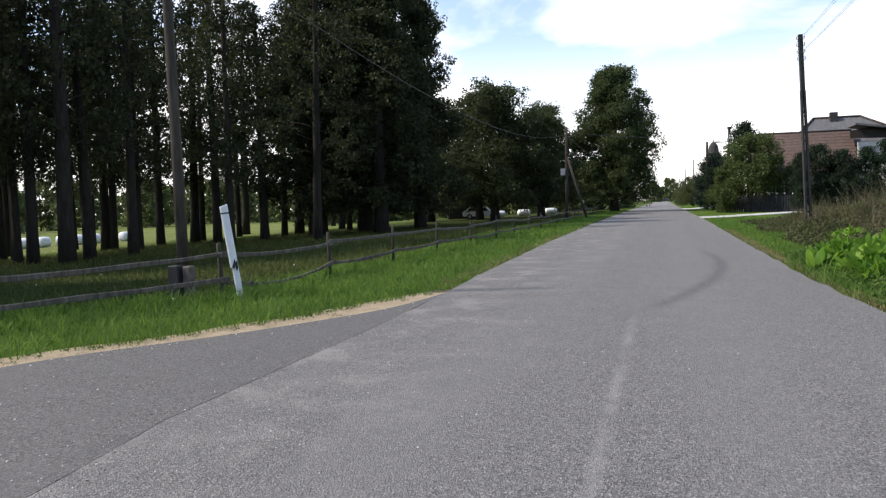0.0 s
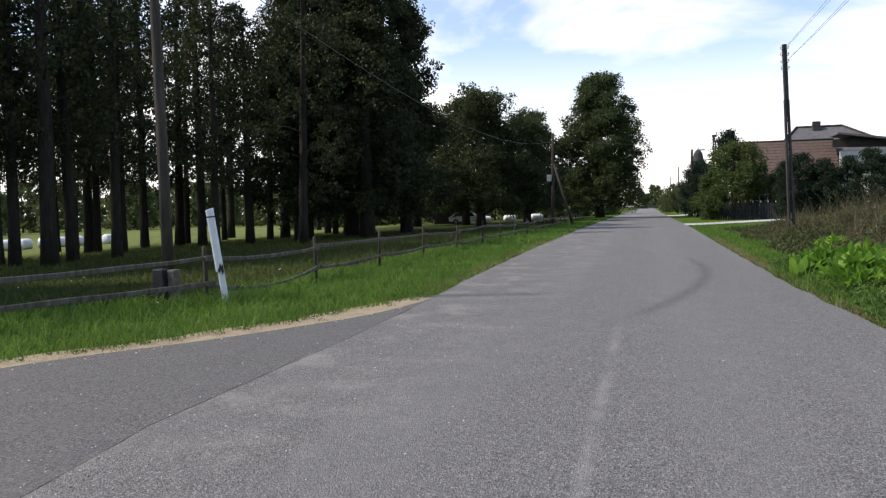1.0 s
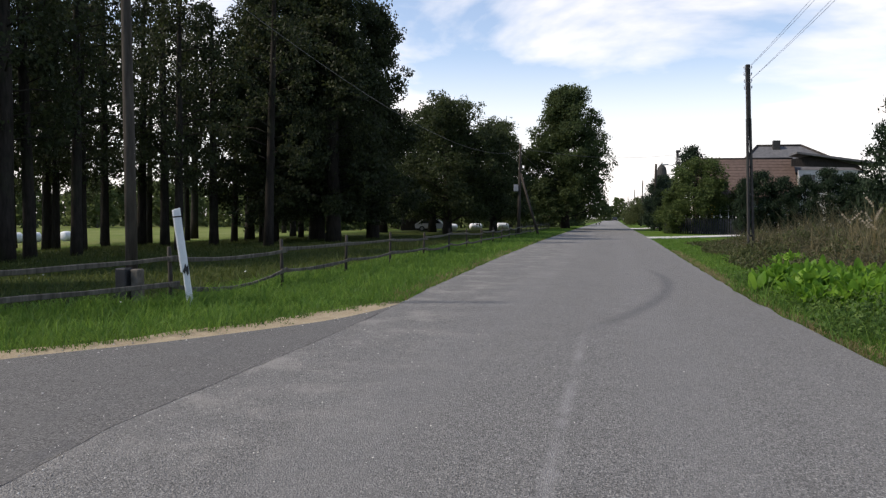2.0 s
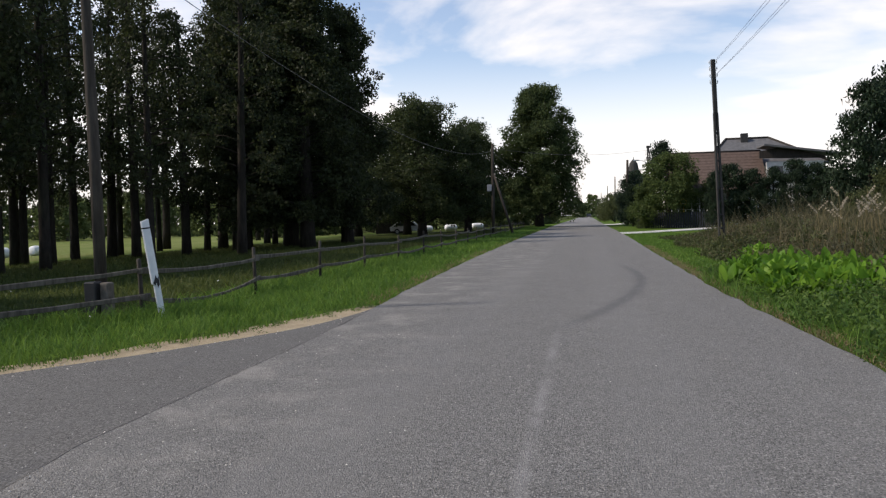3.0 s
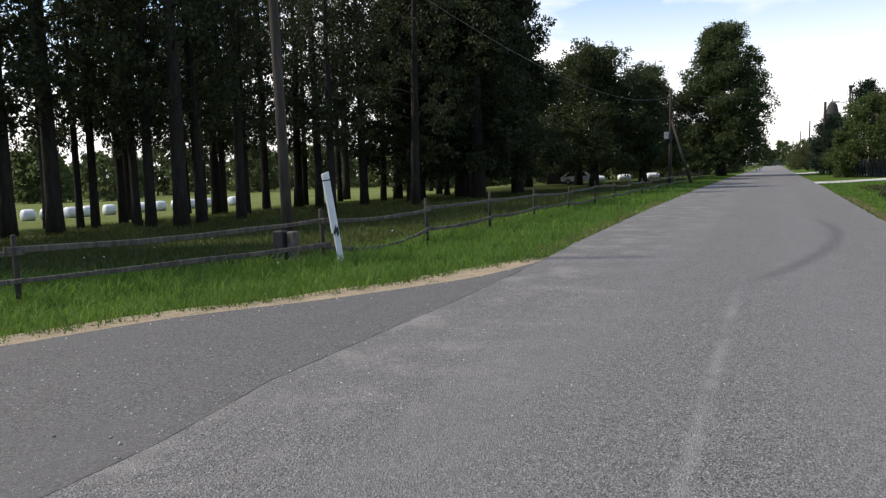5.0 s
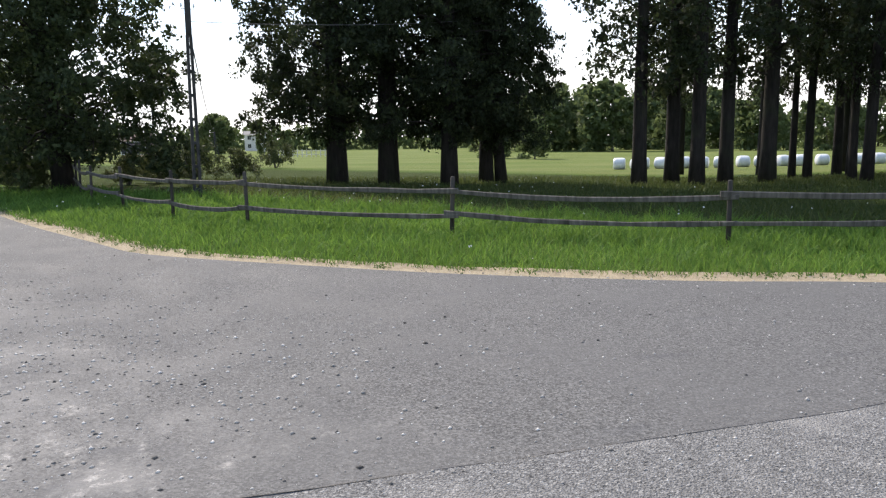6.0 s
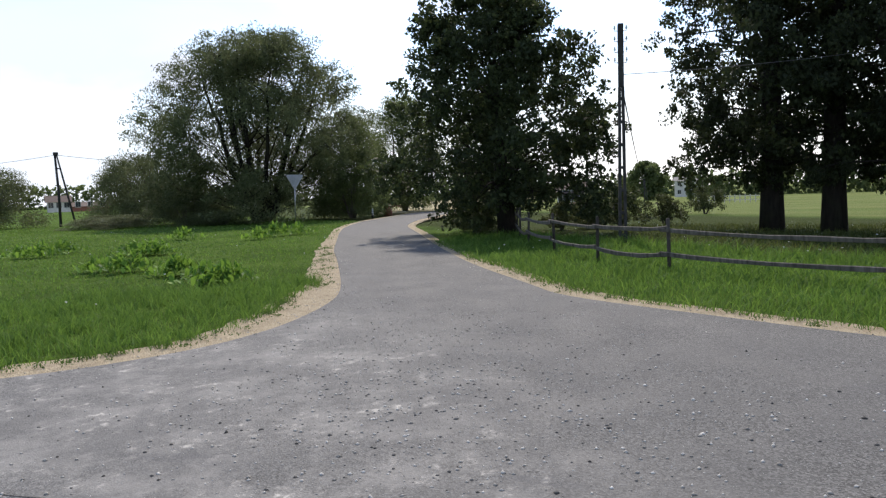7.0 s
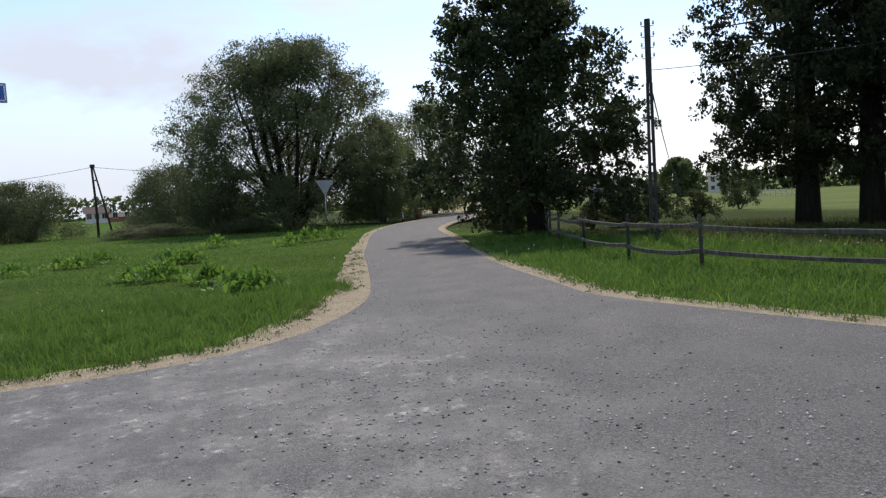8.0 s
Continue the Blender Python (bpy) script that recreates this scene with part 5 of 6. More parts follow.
def far_house(at, turn, w, d, h, roof_h, wall, roof, label, floors=1):
    x, y = at
    z = gz(x, y)
    o = thing("far_house", pose(x, y, z, 0, 0, turn), label, "house", "far houses")
    part("wall", box(bmesh.new(), w, d, h, (0, 0, 0)), wall, o)
    rf = prism([(-d / 2 - 0.4, h - 0.05), (d / 2 + 0.4, h - 0.05), (0, h + roof_h)], w + 0.8)
    part("roof", rf, roof, o).matrix_local = pose(0, 0, 0, 0, 0, 90)
    for fl in range(floors):
        for k in range(3):
            window(o, (-w / 3 + k * w / 3, -d / 2 - 0.05, 1.0 + fl * 2.7), 1.1, 1.3)


far_house((-89.0, -11.9), 95, 2.8, 4.0, 2.0, 1.2, PLASTER_ORANGE, TILE_RED, "apricot house half hidden behind the oak")
far_house((-142.5, -140.5), 135, 5.0, 5.0, 2.4, 1.5, PLASTER, TILE_RED, "far white house with a red roof")
far_house((-147.5, -136.0), 135, 8.0, 6.0, 1.2, 1.0, BRICK, TILE_RED, "far low brick barn")
far_house((-262.0, 3.6), 89, 9.0, 8.0, 5.4, 1.2, PLASTER, TILE_GREY, "far white two-storey house", 2)

# far woods and single trees
ft = tree("far_tree", (-205.0, -8.0), "round yellowish-green tree across the fields", "tree", LEAF_FAR, BARK_GREY, 12, 0.8, 0.1, group="far trees", seed=131, height=10.2, radius=5.6, trunk_r=0.3, base=0.6,
          lobes=36, envelope=dome, lobe=0.28, clumps=14, sigma=0.7, rise=0.5)
fw = tree("far_wood_tree", (-184.0, 78.0), "dense green tree at the wood's edge", "tree", LEAF_FAR, BARK_GREY, 6, 1.3, 0.1, group="trees at the wood's edge", seed=132, height=17.0, radius=5.5, trunk_r=0.3, base=0.6,
          lobes=26, envelope=lambda f: max(0.3, 1.0 - 0.25 * f - 0.5 * f ** 4), lobe=0.33, clumps=11, sigma=1.0, rise=0.4)
rng = random.Random(77)
for k in range(52):
    az = 20 + 52 * k / 51.0
    d = 205 + 22 * math.sin(k * 1.3) + rng.uniform(-8, 8) + (30 if az < 45 else 0)
    x, y = -d * math.sin(radians(az)), d * math.cos(radians(az))
    s = rng.uniform(0.75, 1.1) * (0.8 if az < 55 else 1.0)
    copy_thing(fw, pose(x, y, gz(x, y) - 0.3, 0, 0, rng.uniform(0, 360)) @ Matrix.Diagonal((s * 1.1, s * 1.1, s, 1)))
for x, y, s, z in ((-180.0, 5.4, 0.28, 0.48), (-180.0, 2.8, 0.25, 0.52), (-176, 8.5, 0.35, 0.36), (-120, 40, 0.5, 0.45), (-112, 44, 0.42, 0.42)):
    copy_thing(fw, pose(x, y, gz(x, y) - 0.2, 0, 0, x * 7) @ Matrix.Diagonal((s, s, z, 1)))

for x, y, z in ((-1.7, 329.9, 0.62), (-5.9, 349.9, 0.42), (0.8, 419.9, 0.30), (4.2, 399.9, 0.30), (-7.5, 299.8, 0.50)):
    copy_thing(fw, pose(x, y, -0.3, 0, 0, 40 * x) @ Matrix.Diagonal((z * 1.1, z * 1.1, z, 1)))
# a hedgerow closes the pasture behind the oaks
for k in range(26):
    az = 3.5 + 24.0 * k / 25.0
    d = 128 + 10 * math.sin(k * 2.1) + rng.uniform(-5, 5)
    x, y = -d * math.sin(radians(az)), d * math.cos(radians(az))
    s = rng.uniform(0.3, 0.5)
    copy_thing(fw, pose(x, y, gz(x, y) - 0.3, 0, 0, rng.uniform(0, 360)) @ Matrix.Diagonal((s * 1.3, s * 1.3, s, 1)))


def wood_band():
    """Far woods as one uneven belt of foliage round the horizon."""
    r = np.random.default_rng(9)
    cs, sg = [], []
    for az in np.arange(72, 178, 0.35):
        d = (290 if az < 108 else 400) + 25 * math.sin(az * 0.21)
        top = 8.0 + 2.2 * noise.noise(Vector((az * 0.35, 0, 0))) + (2 if az > 120 else 0)
        for z in np.arange(0.5, top, 2.2):
            a = radians(az + r.normal() * 0.2)
            cs.append((-d * math.sin(a), d * math.cos(a), gz(-d * math.sin(a), d * math.cos(a)) + z))
            sg.append(1.7)
    me = leaf_cloud("far_woods", cs, sg, 16, 1.9, LEAF_FAR, r)
    tagged(new("far_woods", me), "dark belt of far woods on the horizon", "woods", kind="stuff")
    cs, sg = [], []
    for az in np.arange(-40, 22, 0.5):
        d = 520.0
        top = 9 + 4 * noise.noise(Vector((az * 0.5, 3, 0)))
        for z in np.arange(0.5, top, 2.4):
            a = radians(az + r.normal() * 0.2)
            cs.append((-d * math.sin(a), d * math.cos(a), z))
            sg.append(2.0)
    me = leaf_cloud("far_woods_ahead", cs, sg, 14, 2.2, LEAF_FAR, r)
    tagged(new("far_woods_ahead", me), "dark belt of trees closing the road's far end", "woods", kind="stuff")


wood_band()
slab("stubble_field", [(-52, -22), (-60, -24), (-120, -45), (-140, -20), (-70, -18.2), (-56, -16.8)], 0.03, STRAW_FIELD, "dry yellow stubble field beyond the bend")["category"] = "field"


def stump():
    s = thing("tree_stump", pose(-50.0, -19.8, -0.05), "broken rust-brown tree stump with a bare branch", "stump")
    part("bole", tubes("bole", [([(0, 0, 0), (0.05, 0, 0.5), (-0.1, 0, 0.95), (-0.16, 0, 1.1)], [0.34, 0.3, 0.22, 0.08], 10)], BRICK), None, s)
    part("branch", tubes("branch", [([(0.1, 0, 0.5), (0.1, 0.6, 0.7), (0.0, 1.0, 0.6)], [0.09, 0.06, 0.02], 6)], BRICK), None, s)


stump()
bol = thing("verge_bollard", pose(-45.0, -18.9, -0.05), "small white verge bollard with a dark foot", "bollard")
part("shaft", tubes("shaft", [([(0, 0, 0), (0, 0, 0.55), (0, 0, 0.62)], [0.06, 0.06, 0.04], 8)], WHITE_PLASTIC), None, bol)
part("foot", tubes("foot", [([(0, 0, 0), (0, 0, 0.2)], [0.075, 0.075], 8)], BLACK_TAPE), None, bol)


def far_rail():
    f = thing("far_field_fence", Matrix(), "low pale fence across the far field", "fence")
    for k in range(16):
        x, y = -150.0, 3.0 + 0.9 * k
        part("post", box(bmesh.new(), 0.14, 0.14, 1.5, (x, y, gz(x, y))), PALE_SLAB, f)
    for z in (0.5, 1.2):
        part("rail", tubes("rail", [([(-150, 3.0, gz(-150, 3) + z), (-150, 16.5, gz(-150, 16) + z)], [0.05, 0.05], 5)], PALE_SLAB), None, f)


far_rail()
a_frame((-119.9, -4.9), 4.6, 0.6, 90, "far concrete A-frame power pole in the fields")
wire((-20.15, -1.3, 4.0), (-119.9, -4.9, 3.0), 1.0, 0.02)
lattice_pole((-62.0, -7.0), 4.6, (0, 0), 96, insul=False)

sb = tree("sumac_bush", (-34.0, -0.5), "loose ochre-green shrub behind the fence", "bush", LEAF_SHRUB, BARK_GREY, 18, 0.09, 0.2, group="shrubs behind the fence", seed=141, height=1.35, radius=1.0, trunk_r=0.03, base=0.1,
          lobes=16, envelope=dome, lobe=0.34, clumps=12, sigma=0.13, rise=0.7, stems=3, spread=0.4)
for x, y, s, r in ((-31.0, -2.2, 0.9, 40), (-30.0, -3.4, 0.8, 80), (-28.5, -4.2, 0.8, 170), (-33.0, -3.6, 1.0, 220), (-26.2, -6.8, 0.7, 12), (-27.2, -7.2, 0.8, 99), (-25.0, -6.6, 0.55, 200), (-55, -4, 1.6, 10), (-60, 2, 1.5, 70)):
    copy_thing(sb, pose(x, y, gz(x, y) - 0.05, 0, 0, r) @ Matrix.Scale(s, 4))


# ---------------------------------------------------------------- plants of the verges
def blades(name, xs, ys, h, w, mat, label, rng, lean=0.95, z0=None):
    """Grass: each blade two bent triangles on the ground."""
    n = len(xs)
    z = ground_z(xs, ys) - 0.03 if z0 is None else z0
    a = rng.uniform(0, 2 * np.pi, n)
    bx, by = np.cos(a), np.sin(a)
    l = h * lean * rng.uniform(0.1, 1.6, n)
    la = rng.uniform(0, 2 * np.pi, n)
    lx, ly = np.cos(la) * l, np.sin(la) * l
    p0 = np.stack([xs - bx * w / 2, ys - by * w / 2, z], 1)
    p1 = np.stack([xs + bx * w / 2, ys + by * w / 2, z], 1)
    m0 = np.stack([xs - bx * w * 0.35 + lx * 0.35, ys - by * w * 0.35 + ly * 0.35, z + h * 0.6], 1)
    m1 = np.stack([xs + bx * w * 0.35 + lx * 0.35, ys + by * w * 0.35 + ly * 0.35, z + h * 0.6], 1)
    t = np.stack([xs + lx, ys + ly, z + h], 1)
    v = np.stack([p0, p1, m1, m0, t], 1).reshape(-1, 3)
    o = np.arange(n)[:, None] * 5
    f = np.concatenate([o + np.array([[0, 1, 2]]), o + np.array([[0, 2, 3]]), o + np.array([[3, 2, 4]])], 0)
    me = fast_mesh(name, v, f, mat)
    return tagged(new(name, me), label, "grass", kind="stuff")


def scatter(rng, n, x0, x1, y0, y1, keep):
    x, y = rng.uniform(x0, x1, n), rng.uniform(y0, y1, n)
    k = keep(x, y)
    return x[k], y[k]


def build_grass():
    r = np.random.default_rng(31)

    def fence_side(x, y):
        return np.minimum(-7 - x, -0.667 * (x + 6.6) + 0.745 * (y - 10.5))

    def tufts(x, y):
        return np.array([noise.noise(Vector((a * 0.9, b * 0.9, 1.7))) for a, b in zip(x, y)])

    # verge between the road and the fence, thinning with distance
    x, y = scatter(r, 350000, -24, -3.4, -7, 34, lambda x, y: ~bare(x, y) & (fence_side(x, y) < 0.25) & (y > -0.62 * (-x - 3.5) * 0.75) & (r.uniform(0, 1, len(x)) < np.clip(13 / (np.hypot(x, y) + 1), 0, 1) ** 1.6))
    t = tufts(x, y)
    d = np.hypot(x, y)
    h = (0.08 + 0.07 * t + r.gamma(2.0, 0.022, len(x))) * np.where(fence_side(x, y) > -0.6, 1.5, 1.0)
    blades("verge_grass", x, y, np.clip(h, 0.03, 0.4), 0.013 * np.clip(d / 9, 0.8, 3), GRASS, "long bright green grass along the verge", r)
    # verge further up the road
    x, y = scatter(r, 36000, -9, -4.0, 30, 95, lambda x, y: ~bare(x, y) & (x > -8.6))
    blades("verge_grass_ahead", x, y, r.uniform(0.06, 0.22, len(x)), np.full(len(x), 0.05), GRASS, "green grass between road and fence", r)
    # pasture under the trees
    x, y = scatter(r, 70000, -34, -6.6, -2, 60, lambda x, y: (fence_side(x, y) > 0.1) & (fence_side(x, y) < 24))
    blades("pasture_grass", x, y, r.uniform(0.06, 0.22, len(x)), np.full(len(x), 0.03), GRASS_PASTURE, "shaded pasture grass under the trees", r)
    # meadow inside the bend
    x, y = scatter(r, 260000, -42, -3.2, -48, -4.3, lambda x, y: ~bare(x, y) & (y < -0.46 * -x + 1.0) & (r.uniform(0, 1, len(x)) < np.clip(11 / (np.hypot(x, y) + 1), 0, 1) ** 1.3))
    d = np.hypot(x, y)
    t = tufts(x, y)
    edge = np.clip(1.45 - (d - 8) * 0.1, 0.75, 1.45)
    blades("meadow_grass", x, y, np.clip((0.055 + 0.05 * t + r.gamma(2.0, 0.013, len(x))) * edge, 0.02, 0.4), 0.011 * np.clip(d / 8, 0.8, 4.5), GRASS, "green meadow grass inside the bend", r)
    # right verge
    x, y = scatter(r, 80000, 1.0, 5.5, 5, 60, lambda x, y: ~bare(x, y) & (r.uniform(0, 1, len(x)) < np.clip(15 / (np.hypot(x, y) + 1), 0, 1)))
    d = np.hypot(x, y)
    h = np.where((y < 17), r.gamma(2.0, 0.07, len(x)), r.uniform(0.03, 0.1, len(x)))
    blades("right_verge_grass", x, y, h, 0.01 * np.clip(d / 9, 0.8, 4), GRASS, "green verge grass beside the road", r)
    # taller tufts along the verge and round the meadow's edge
    def tuft_field(n, keep, box4, h0, h1, nm, label):
        cx, cy = scatter(r, n, *box4, keep)
        k = np.repeat(np.arange(len(cx)), 34)
        x, y = cx[k] + r.normal(size=len(k)) * 0.07, cy[k] + r.normal(size=len(k)) * 0.07
        h = r.uniform(h0, h1, len(cx))[k] * r.uniform(0.5, 1.1, len(k))
        ok = ~bare(x, y)
        blades(nm, x[ok], y[ok], h[ok], np.full(ok.sum(), 0.011), GRASS, label, r, 0.8)

    tuft_field(900, lambda x, y: ~bare(x, y) & (fence_side(x, y) < 0.5) & (fence_side(x, y) > -2.6) & (y > 0.48 * x + 2.5), (-16, -3.6, -4, 26), 0.14, 0.34, "verge_tufts", "taller grass tufts along the verge")
    tuft_field(1500, lambda x, y: ~bare(x, y) & (np.hypot(x, y) < 13.5) & (y < -0.46 * -x + 1.0), (-13, -3.2, -12, -4.3), 0.08, 0.26, "meadow_tufts", "taller grass tufts round the meadow's edge")
    # dry blades at the ragged edges of the grass
    ex = np.concatenate([np.array([p[0] for p in SAND_OUTER_EDGE]), np.array([p[0] for p in SAND_INNER_EDGE])])
    ey = np.concatenate([np.array([p[1] for p in SAND_OUTER_EDGE]), np.array([p[1] for p in SAND_INNER_EDGE])])
    k = r.integers(0, len(ex), 5000)
    x, y = ex[k] + r.normal(size=5000) * 0.1, ey[k] + r.normal(size=5000) * 0.1
    ok = ~inside(SIDE_POLY, x, y) & (np.hypot(x, y) < 30)
    x, y = x[ok], y[ok]
    blades("dry_edge_grass", x, y, r.uniform(0.02, 0.1, len(x)), np.full(len(x), 0.008), GRASS_DRY, "dry yellow grass at the sandy edge", r, 1.3)
    # small weeds that creep from the grass over the sand
    near = np.flatnonzero(np.hypot(ex, ey) < 22)
    k = near[r.integers(0, len(near), 420)]
    x, y = ex[k] + r.normal(size=420) * 0.13, ey[k] + r.normal(size=420) * 0.13
    ok = ~inside(SIDE_POLY, x, y)
    c = np.stack([x[ok], y[ok], ground_z(x[ok], y[ok]) + r.uniform(0.01, 0.07, ok.sum())], 1)
    tagged(new("creeping_weeds", leaf_cloud("creeping_weeds", c, r.uniform(0.04, 0.09, ok.sum()), 16, 0.028, LEAF_BUSH, r, 0, 0.5, 0.3)), "low weeds creeping from the grass over the sand", "weeds", kind="stuff")
    # ragged litter along the right edge of the main road
    yy = r.uniform(6, 34, 7000)
    x = main_right(yy) + 0.05 + np.abs(r.normal(size=7000)) * 0.16
    blades("dry_road_edge", x, yy, r.uniform(0.02, 0.1, 7000), np.full(7000, 0.016), GRASS_DRY, "dry litter along the asphalt edge", r, 1.2)
    yy = r.uniform(12, 70, 9000)
    x = main_left(yy) - 0.05 - np.abs(r.normal(size=9000)) * 0.2
    blades("dry_verge_edge", x, yy, r.uniform(0.03, 0.14, 9000), np.full(9000, 0.018), GRASS_DRY, "dry grass along the asphalt edge", r, 0.9)


build_grass()


def build_weeds():
    """The tall dry weeds and reed stalks on the right."""
    r = np.random.default_rng(57)

    def zone(x, y):
        return (x > 3.5 + np.clip((y - 22) * 0.02, 0, 2) + 0.5 * np.sin(y * 0.7)) & (np.hypot(x, y) > 9.5) & (x < 16)

    x, y = scatter(r, 42000, 3.4, 14, 8, 46, zone)
    grow_h = np.clip((x - 3.3) * 0.38, 0.16, 1.05) * np.clip((47 - y) / 12, 0.3, 1.0)
    hump = np.array([noise.noise(Vector((a * 0.55, b * 0.4, 8.0))) for a, b in zip(x, y)])
    h = 0.84 * np.clip(r.gamma(3.0, 0.27, len(x)) + 1.1 * hump, 0.15, 2.4) * grow_h * np.clip(0.9 + (x - 5) * 0.08, 0.8, 1.3)
    k = r.uniform(0, 1, len(x)) < 0.72
    blades("tall_weeds", x[k], y[k], h[k], np.full(k.sum(), 0.03), WEED, "tall brownish-green weeds on the bank", r, 0.5)
    blades("dry_weeds", x[~k], y[~k], h[~k] * 0.9, np.full((~k).sum(), 0.018), GRASS_DRY, "dry straw-coloured weeds and grass stalks", r, 0.6)
    # small leaves in the weeds
    x, y = scatter(r, 17000, 3.4, 14, 8, 44, zone)
    gh = np.clip((x - 3.3) * 0.38, 0.16, 1.05) * np.clip((47 - y) / 12, 0.3, 1.0)
    hump = np.array([noise.noise(Vector((a * 0.55, b * 0.4, 8.0))) for a, b in zip(x, y)])
    c = np.stack([x, y, r.uniform(0.1, 0.95, len(x)) * np.clip(0.8 + 0.9 * hump, 0.2, 1.5) * gh], 1)
    g = hump + 0.25 * r.normal(size=len(x)) > 0.12
    g |= (x < 4.9) & (r.uniform(0, 1, len(x)) < 0.75)
    tagged(new("weed_leaves", leaf_cloud("weed_leaves", c[~g], np.full((~g).sum(), 0.12), 9, 0.075, WEED, r)), "small brownish leaves of tall roadside weeds", "weeds", kind="stuff")
    tagged(new("green_weed_leaves", leaf_cloud("green_weed_leaves", c[g], np.full(g.sum(), 0.13), 10, 0.085, LEAF_SHRUB, r)), "olive green leaves of tall roadside weeds", "weeds", kind="stuff")
    # low broad weeds and tufts between the road and the bank
    x, y = scatter(r, 1500, 2.5, 4.6, 7.5, 19, lambda x, y: (x > main_right(y) + 0.2 + 0.25 * np.sin(y * 2.3)))
    c = np.stack([x, y, r.uniform(0.02, 0.32, len(x)) * np.clip((x - 2.2) * 0.9, 0.3, 1.2)], 1)
    tagged(new("low_weeds", leaf_cloud("low_weeds", c, np.full(len(x), 0.08), 10, 0.06, LEAF_BUSH, r)), "low green weeds creeping over the road's edge", "weeds", kind="stuff")
    # feathery pale plumes
    for k in range(48):
        px, py = r.uniform(5.4, 9.0), r.uniform(15.5, 23)
        hh = r.uniform(1.3, 2.0)
        a = r.uniform(0, 6.28)
        p = thing("reed_plume", pose(px, py, 0, 0, 0, math.degrees(a)), "tall reed stalk with a pale feathery plume", "reed", "reeds on the bank")
        part("stalk", tubes("stalk", [([(0, 0, 0), (0.05, 0, hh * 0.6), (0.14, 0, hh)], [0.008, 0.006, 0.003], 4)], GRASS_DRY), None, p)
        cs = [(0.14 + 0.05 * q, 0, hh - 0.12 + 0.05 * q) for q in range(5)]
        part("plume", leaf_cloud("plume", cs, [0.013] * 5, 14, 0.075, PLUME, r, 0.1, 0.14), None, p, "pale feathery plume")


build_weeds()


def dock_leaf_mesh(seed, n, size, spread, upright, mat, tall=0.0):
    """A rosette of broad wavy leaves with a midrib fold."""
    r = np.random.default_rng(seed)
    vs, fs = [], []
    for k in range(n):
        a = r.uniform(0, 6.28)
        base = Vector((r.normal() * spread * 0.4, r.normal() * spread * 0.4, 0))
        base.z = tall * r.uniform(0, 1) * math.exp(-(base.x ** 2 + base.y ** 2) / (spread * spread * 0.3 + 1e-6))
        L = size * r.uniform(0.6, 1.25)
        W = L * r.uniform(0.15, 0.24)
        el = radians(r.uniform(*upright))
        d = Vector((math.cos(a) * math.cos(el), math.sin(a) * math.cos(el), math.sin(el)))
        s = Vector((-math.sin(a), math.cos(a), 0))
        up = s.cross(d) * -1
        o = len(vs)
        rows = 6
        for i in range(rows):
            u = i / (rows - 1)
            c = base + d * L * u + Vector((0, 0, -0.16 * L * u * u)) + Vector((0, 0, 0.04))
            w = W * math.sin(math.pi * (0.1 + 0.86 * u)) ** 0.8 if 0 < i < rows - 1 else 0.012
            wav = 0.03 * L * math.sin(u * 9 + k)
            vs += [c - s * w + up * (0.25 * w + wav), c, c + s * w + up * (0.25 * w - wav)]
        for i in range(rows - 1):
            q = o + i * 3
            fs += [(q, q + 1, q + 4, q + 3), (q + 1, q + 2, q + 5, q + 4)]
    return mesh_from("leaves", vs, fs, mat, True)


def build_docks():
    r = random.Random(12)
    makes = []
    for k in range(3):
        d = thing("dock_plant", pose(3.2 + 0.5 * k, 14.2 - 0.4 * k, 0.0, 0, 0, 40 * k), "bright green dock plant with broad upright leaves", "plant", "dock plants at the roadside")
        part("leaves", dock_leaf_mesh(200 + k, 60, 0.36, 0.5, (30, 86), LEAF_DOCK, 0.34), None, d)
        makes.append(d)
    for k in range(120):
        y = r.uniform(12.6, 18.5)
        x = r.uniform(2.75, 7.6)
        if x < 2.9 + 0.25 * math.sin(y * 1.9) or x > 4.2 + (18.5 - y) * 0.75:
            continue
        copy_thing(makes[k % 3], pose(x, y, 0, 0, 0, r.uniform(0, 360)) @ Matrix.Scale(r.uniform(0.7, 1.2), 4))
    for x, y, s in ((4.6, 22.6, 1.0), (5.0, 23.4, 0.9), (4.4, 23.2, 0.8)):
        copy_thing(makes[0], pose(x, y, 0, 0, 0, 50 * x) @ Matrix.Scale(s, 4))
    low = []
    for k in range(2):
        d = thing("meadow_dock", pose(-11.4 - 1.3 * k, -7.6 - 2.0 * k, 0.0, 0, 0, 40 * k), "clump of yellow-green dock leaves in the meadow", "plant", "dock clumps in the meadow")
        part("leaves", dock_leaf_mesh(300 + k, 110, 0.2, 0.6, (20, 88), LEAF_MEADOW, 0.3), None, d)
        low.append(d)
    spots = [(-17.4, -17.8, 1.3), (-17.2, -18.4, 1.1), (-18.8, -18.4, 1.2), (-13.3, -11.6, 1.2), (-13.6, -12.4, 1.0), (-13.7, -11.4, 1.0), (-17.6, -14.2, 1.3), (-18.0, -15.0, 1.2), (-18.0, -14.1, 1.1),
             (-12.9, -9.7, 1.1), (-11.2, -7.7, 0.9), (-11.6, -8.2, 1.1), (-12.1, -7.9, 0.9), (-24.8, -18.4, 1.4), (-24.2, -14.7, 1.3), (-26.0, -15.0, 1.6), (-27.0, -14.6, 1.4), (-15.3, -18.2, 1.1), (-15.0, -18.9, 1.0)]
    for k, (x, y, s) in enumerate(spots):
        copy_thing(low[k % 2], pose(x, y, 0, 0, 0, 77 * k) @ Matrix.Scale(0.85 * s, 4))


build_docks()

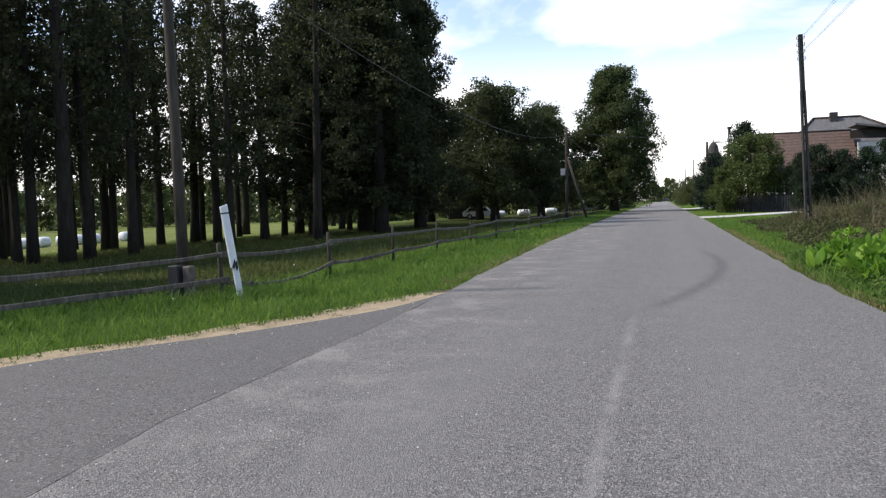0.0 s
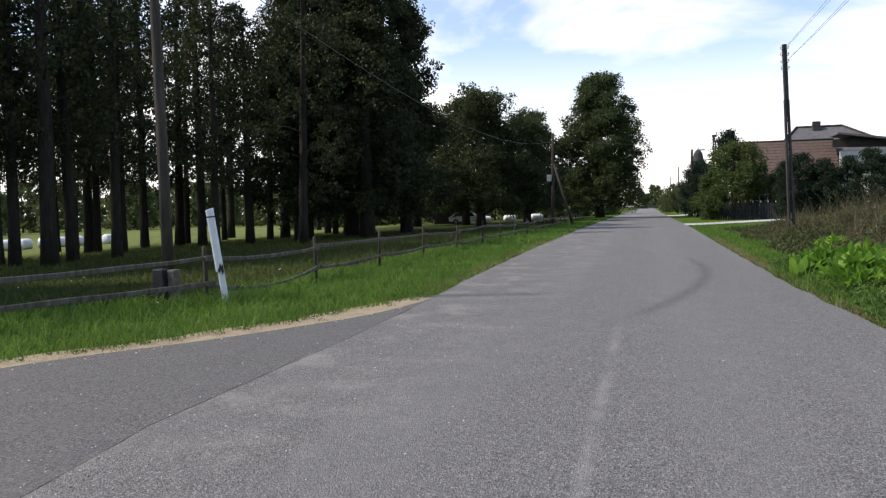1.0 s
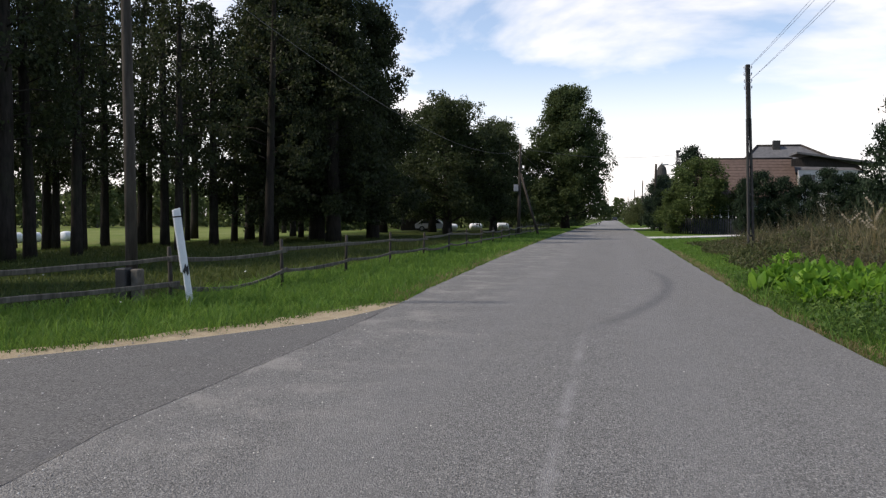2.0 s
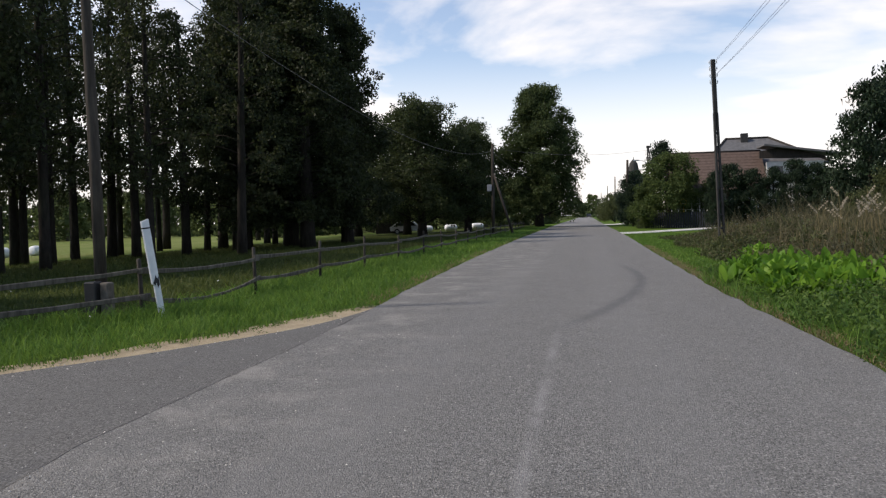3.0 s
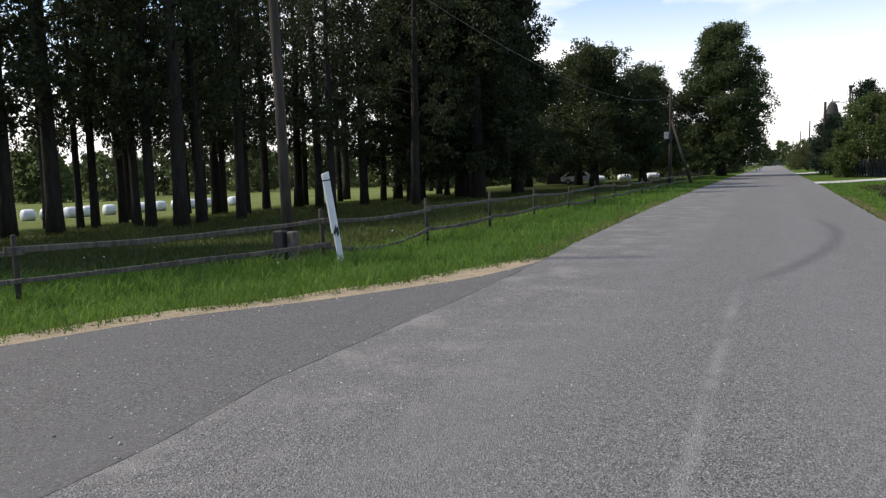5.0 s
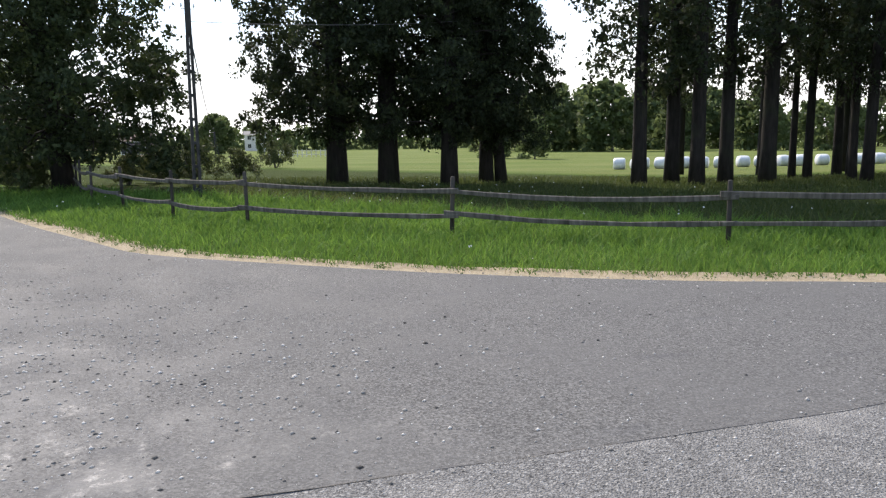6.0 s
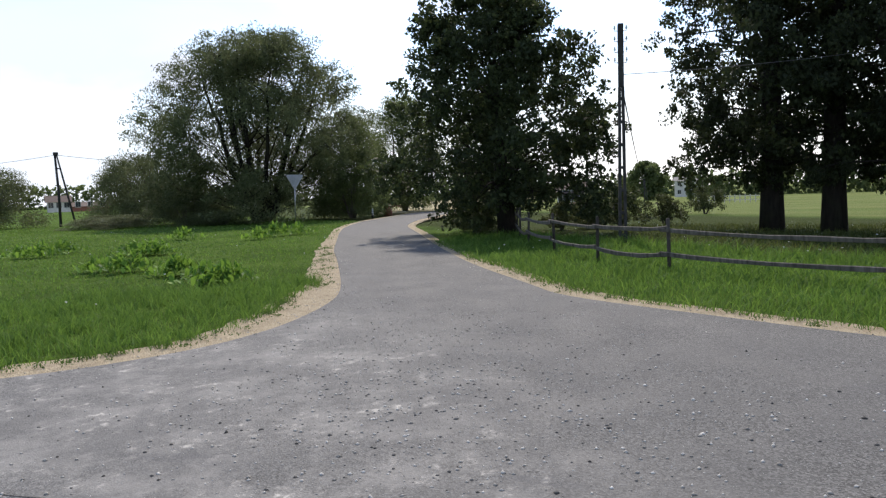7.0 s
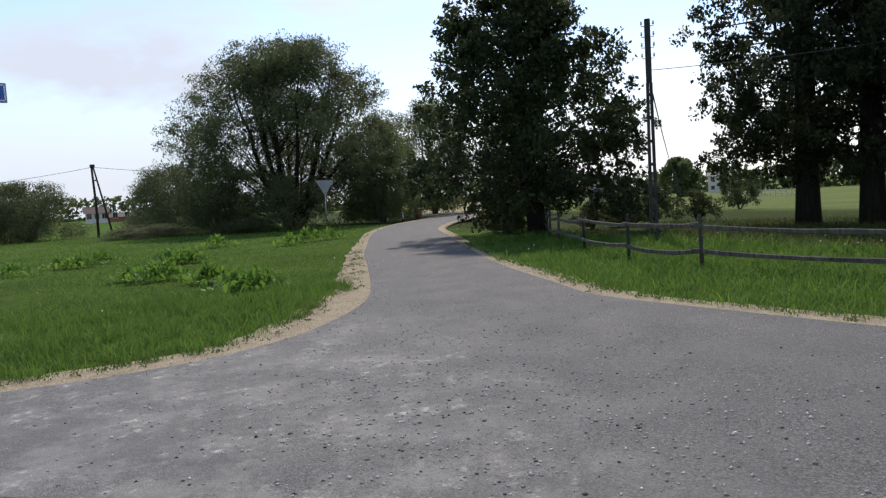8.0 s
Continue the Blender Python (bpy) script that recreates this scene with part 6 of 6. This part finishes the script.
FLOWER = mineral("white_petals", (0.7, 0.7, 0.66), (0.85, 0.85, 0.82), 9, 0.7)


def build_flowers():
    r = np.random.default_rng(5)
    x, y = scatter(r, 500, -30, -3.3, -26, 14, lambda x, y: ~bare(x, y) & (r.uniform(0, 1, len(x)) < 0.28))
    c = np.stack([x, y, ground_z(x, y) + r.uniform(0.12, 0.28, len(x))], 1)
    tagged(new("meadow_flowers", leaf_cloud("meadow_flowers", c, np.full(len(x), 0.012), 5, 0.022, FLOWER, r, 0, 0.9)), "tiny white flowers scattered in the grass", "flowers", kind="stuff")


build_flowers()


# ---------------------------------------------------------------- grit on the asphalt
def build_grit():
    r = np.random.default_rng(44)
    xs, ys, ss = [], [], []

    def add(n, cx, cy, sx, sy, s0, s1, turn=0.0):
        n = int(1.7 * n)
        a, b = r.normal(size=n) * sx, r.normal(size=n) * sy
        c, s = math.cos(radians(turn)), math.sin(radians(turn))
        xs.append(cx + a * c - b * s)
        ys.append(cy + a * s + b * c)
        ss.append(s0 + (1.1 * s1 - s0) * r.uniform(0, 1, n) ** 4.0)

    add(1700, -6.0, -1.7, 1.6, 0.9, 0.003, 0.016, 20)
    add(1000, -4.6, 0.0, 0.9, 1.7, 0.003, 0.017, 10)
    add(1000, -4.4, -2.4, 1.0, 1.1, 0.003, 0.014)
    add(450, -7.6, -3.4, 1.6, 0.6, 0.003, 0.013, 15)
    add(700, -5.2, 2.6, 1.6, 1.8, 0.003, 0.011)
    add(350, -3.0, 3.0, 0.35, 2.6, 0.003, 0.011)
    add(500, -2.4, 4.2, 0.8, 3.6, 0.003, 0.009)
    add(200, -0.5, 7.5, 2.0, 4.0, 0.003, 0.009)
    add(200, -9.5, -2.9, 2.2, 0.9, 0.003, 0.011, 25)
    for line in (OUTER_D, INNER_D):
        p = np.array(line)
        p = p[np.hypot(p[:, 0], p[:, 1]) < 22]
        k = r.integers(0, len(p), 900)
        xs.append(p[k, 0] + r.normal(size=900) * 0.18)
        ys.append(p[k, 1] + r.normal(size=900) * 0.18)
        ss.append(0.003 + 0.013 * r.uniform(0, 1, 900) ** 3)
    x, y, s = np.concatenate(xs), np.concatenate(ys), np.concatenate(ss)
    n = len(x)
    ok = np.ones(n, dtype=bool)
    base = np.array([[1, 0, 0], [0, 1, 0], [-1, 0, 0], [0, -1, 0], [0, 0, 0.75], [0, 0, -0.5]])
    faces = np.array([[0, 1, 4], [1, 2, 4], [2, 3, 4], [3, 0, 4], [1, 0, 5], [2, 1, 5], [3, 2, 5], [0, 3, 5]])
    v = base[None] * s[:, None, None] * r.uniform(0.6, 1.3, (n, 6, 1))
    a = r.uniform(0, 6.28, n)
    c, q = np.cos(a)[:, None], np.sin(a)[:, None]
    vx, vy = v[:, :, 0] * c - v[:, :, 1] * q, v[:, :, 0] * q + v[:, :, 1] * c
    z = np.where(x > main_left(y), 0.018, np.where(inside(SIDE_POLY, x, y), 0.012, 0.004)) + s * 0.12
    v = np.stack([vx + x[:, None], vy + y[:, None], v[:, :, 2] + z[:, None]], 2)
    f = faces[None] + (np.arange(n) * 6)[:, None, None]
    tagged(new("loose_grit", fast_mesh("loose_grit", v.reshape(-1, 3), f.reshape(-1, 3), STONE_MIX)), "loose stones and grit strewn over the junction", "gravel", kind="stuff")


def stone_mix():
    m = Nodes("mixed_grit")
    rnd = m.n.new("ShaderNodeNewGeometry").outputs["Random Per Island"]
    c = m.ramp(rnd, (0.0, (0.06, 0.057, 0.052)), (0.14, (0.2, 0.19, 0.17)), (0.5, (0.42, 0.4, 0.36)), (1.0, (0.68, 0.65, 0.59)))
    m.bump(m.noise(120), 0.4, 0.004)
    return m.done(c, 0.9, 0, 0.3)


STONE_MIX = stone_mix()
build_grit()


def build_seam():
    """The tarred, broken joint where the side road meets the main road."""
    vs, fs = [], []
    ys = np.arange(-7.5, 11.5, 0.12)
    for k, y in enumerate(ys):
        x = float(main_left(y)) + 0.012 * noise.noise(Vector((y * 3, 0, 0)))
        w = 0.009 + 0.009 * noise.noise(Vector((y * 5.1, 7, 0)))
        vs += [(x - w, y, 0.0165), (x + w * 0.4, y, 0.021)]
        if k:
            o = 2 * k
            fs.append((o - 2, o - 1, o + 1, o))
    tagged(new("road_joint", mesh_from("road_joint", vs, fs, TAR)), "dark broken joint between the two road surfaces", "road joint", kind="structure")


build_seam()
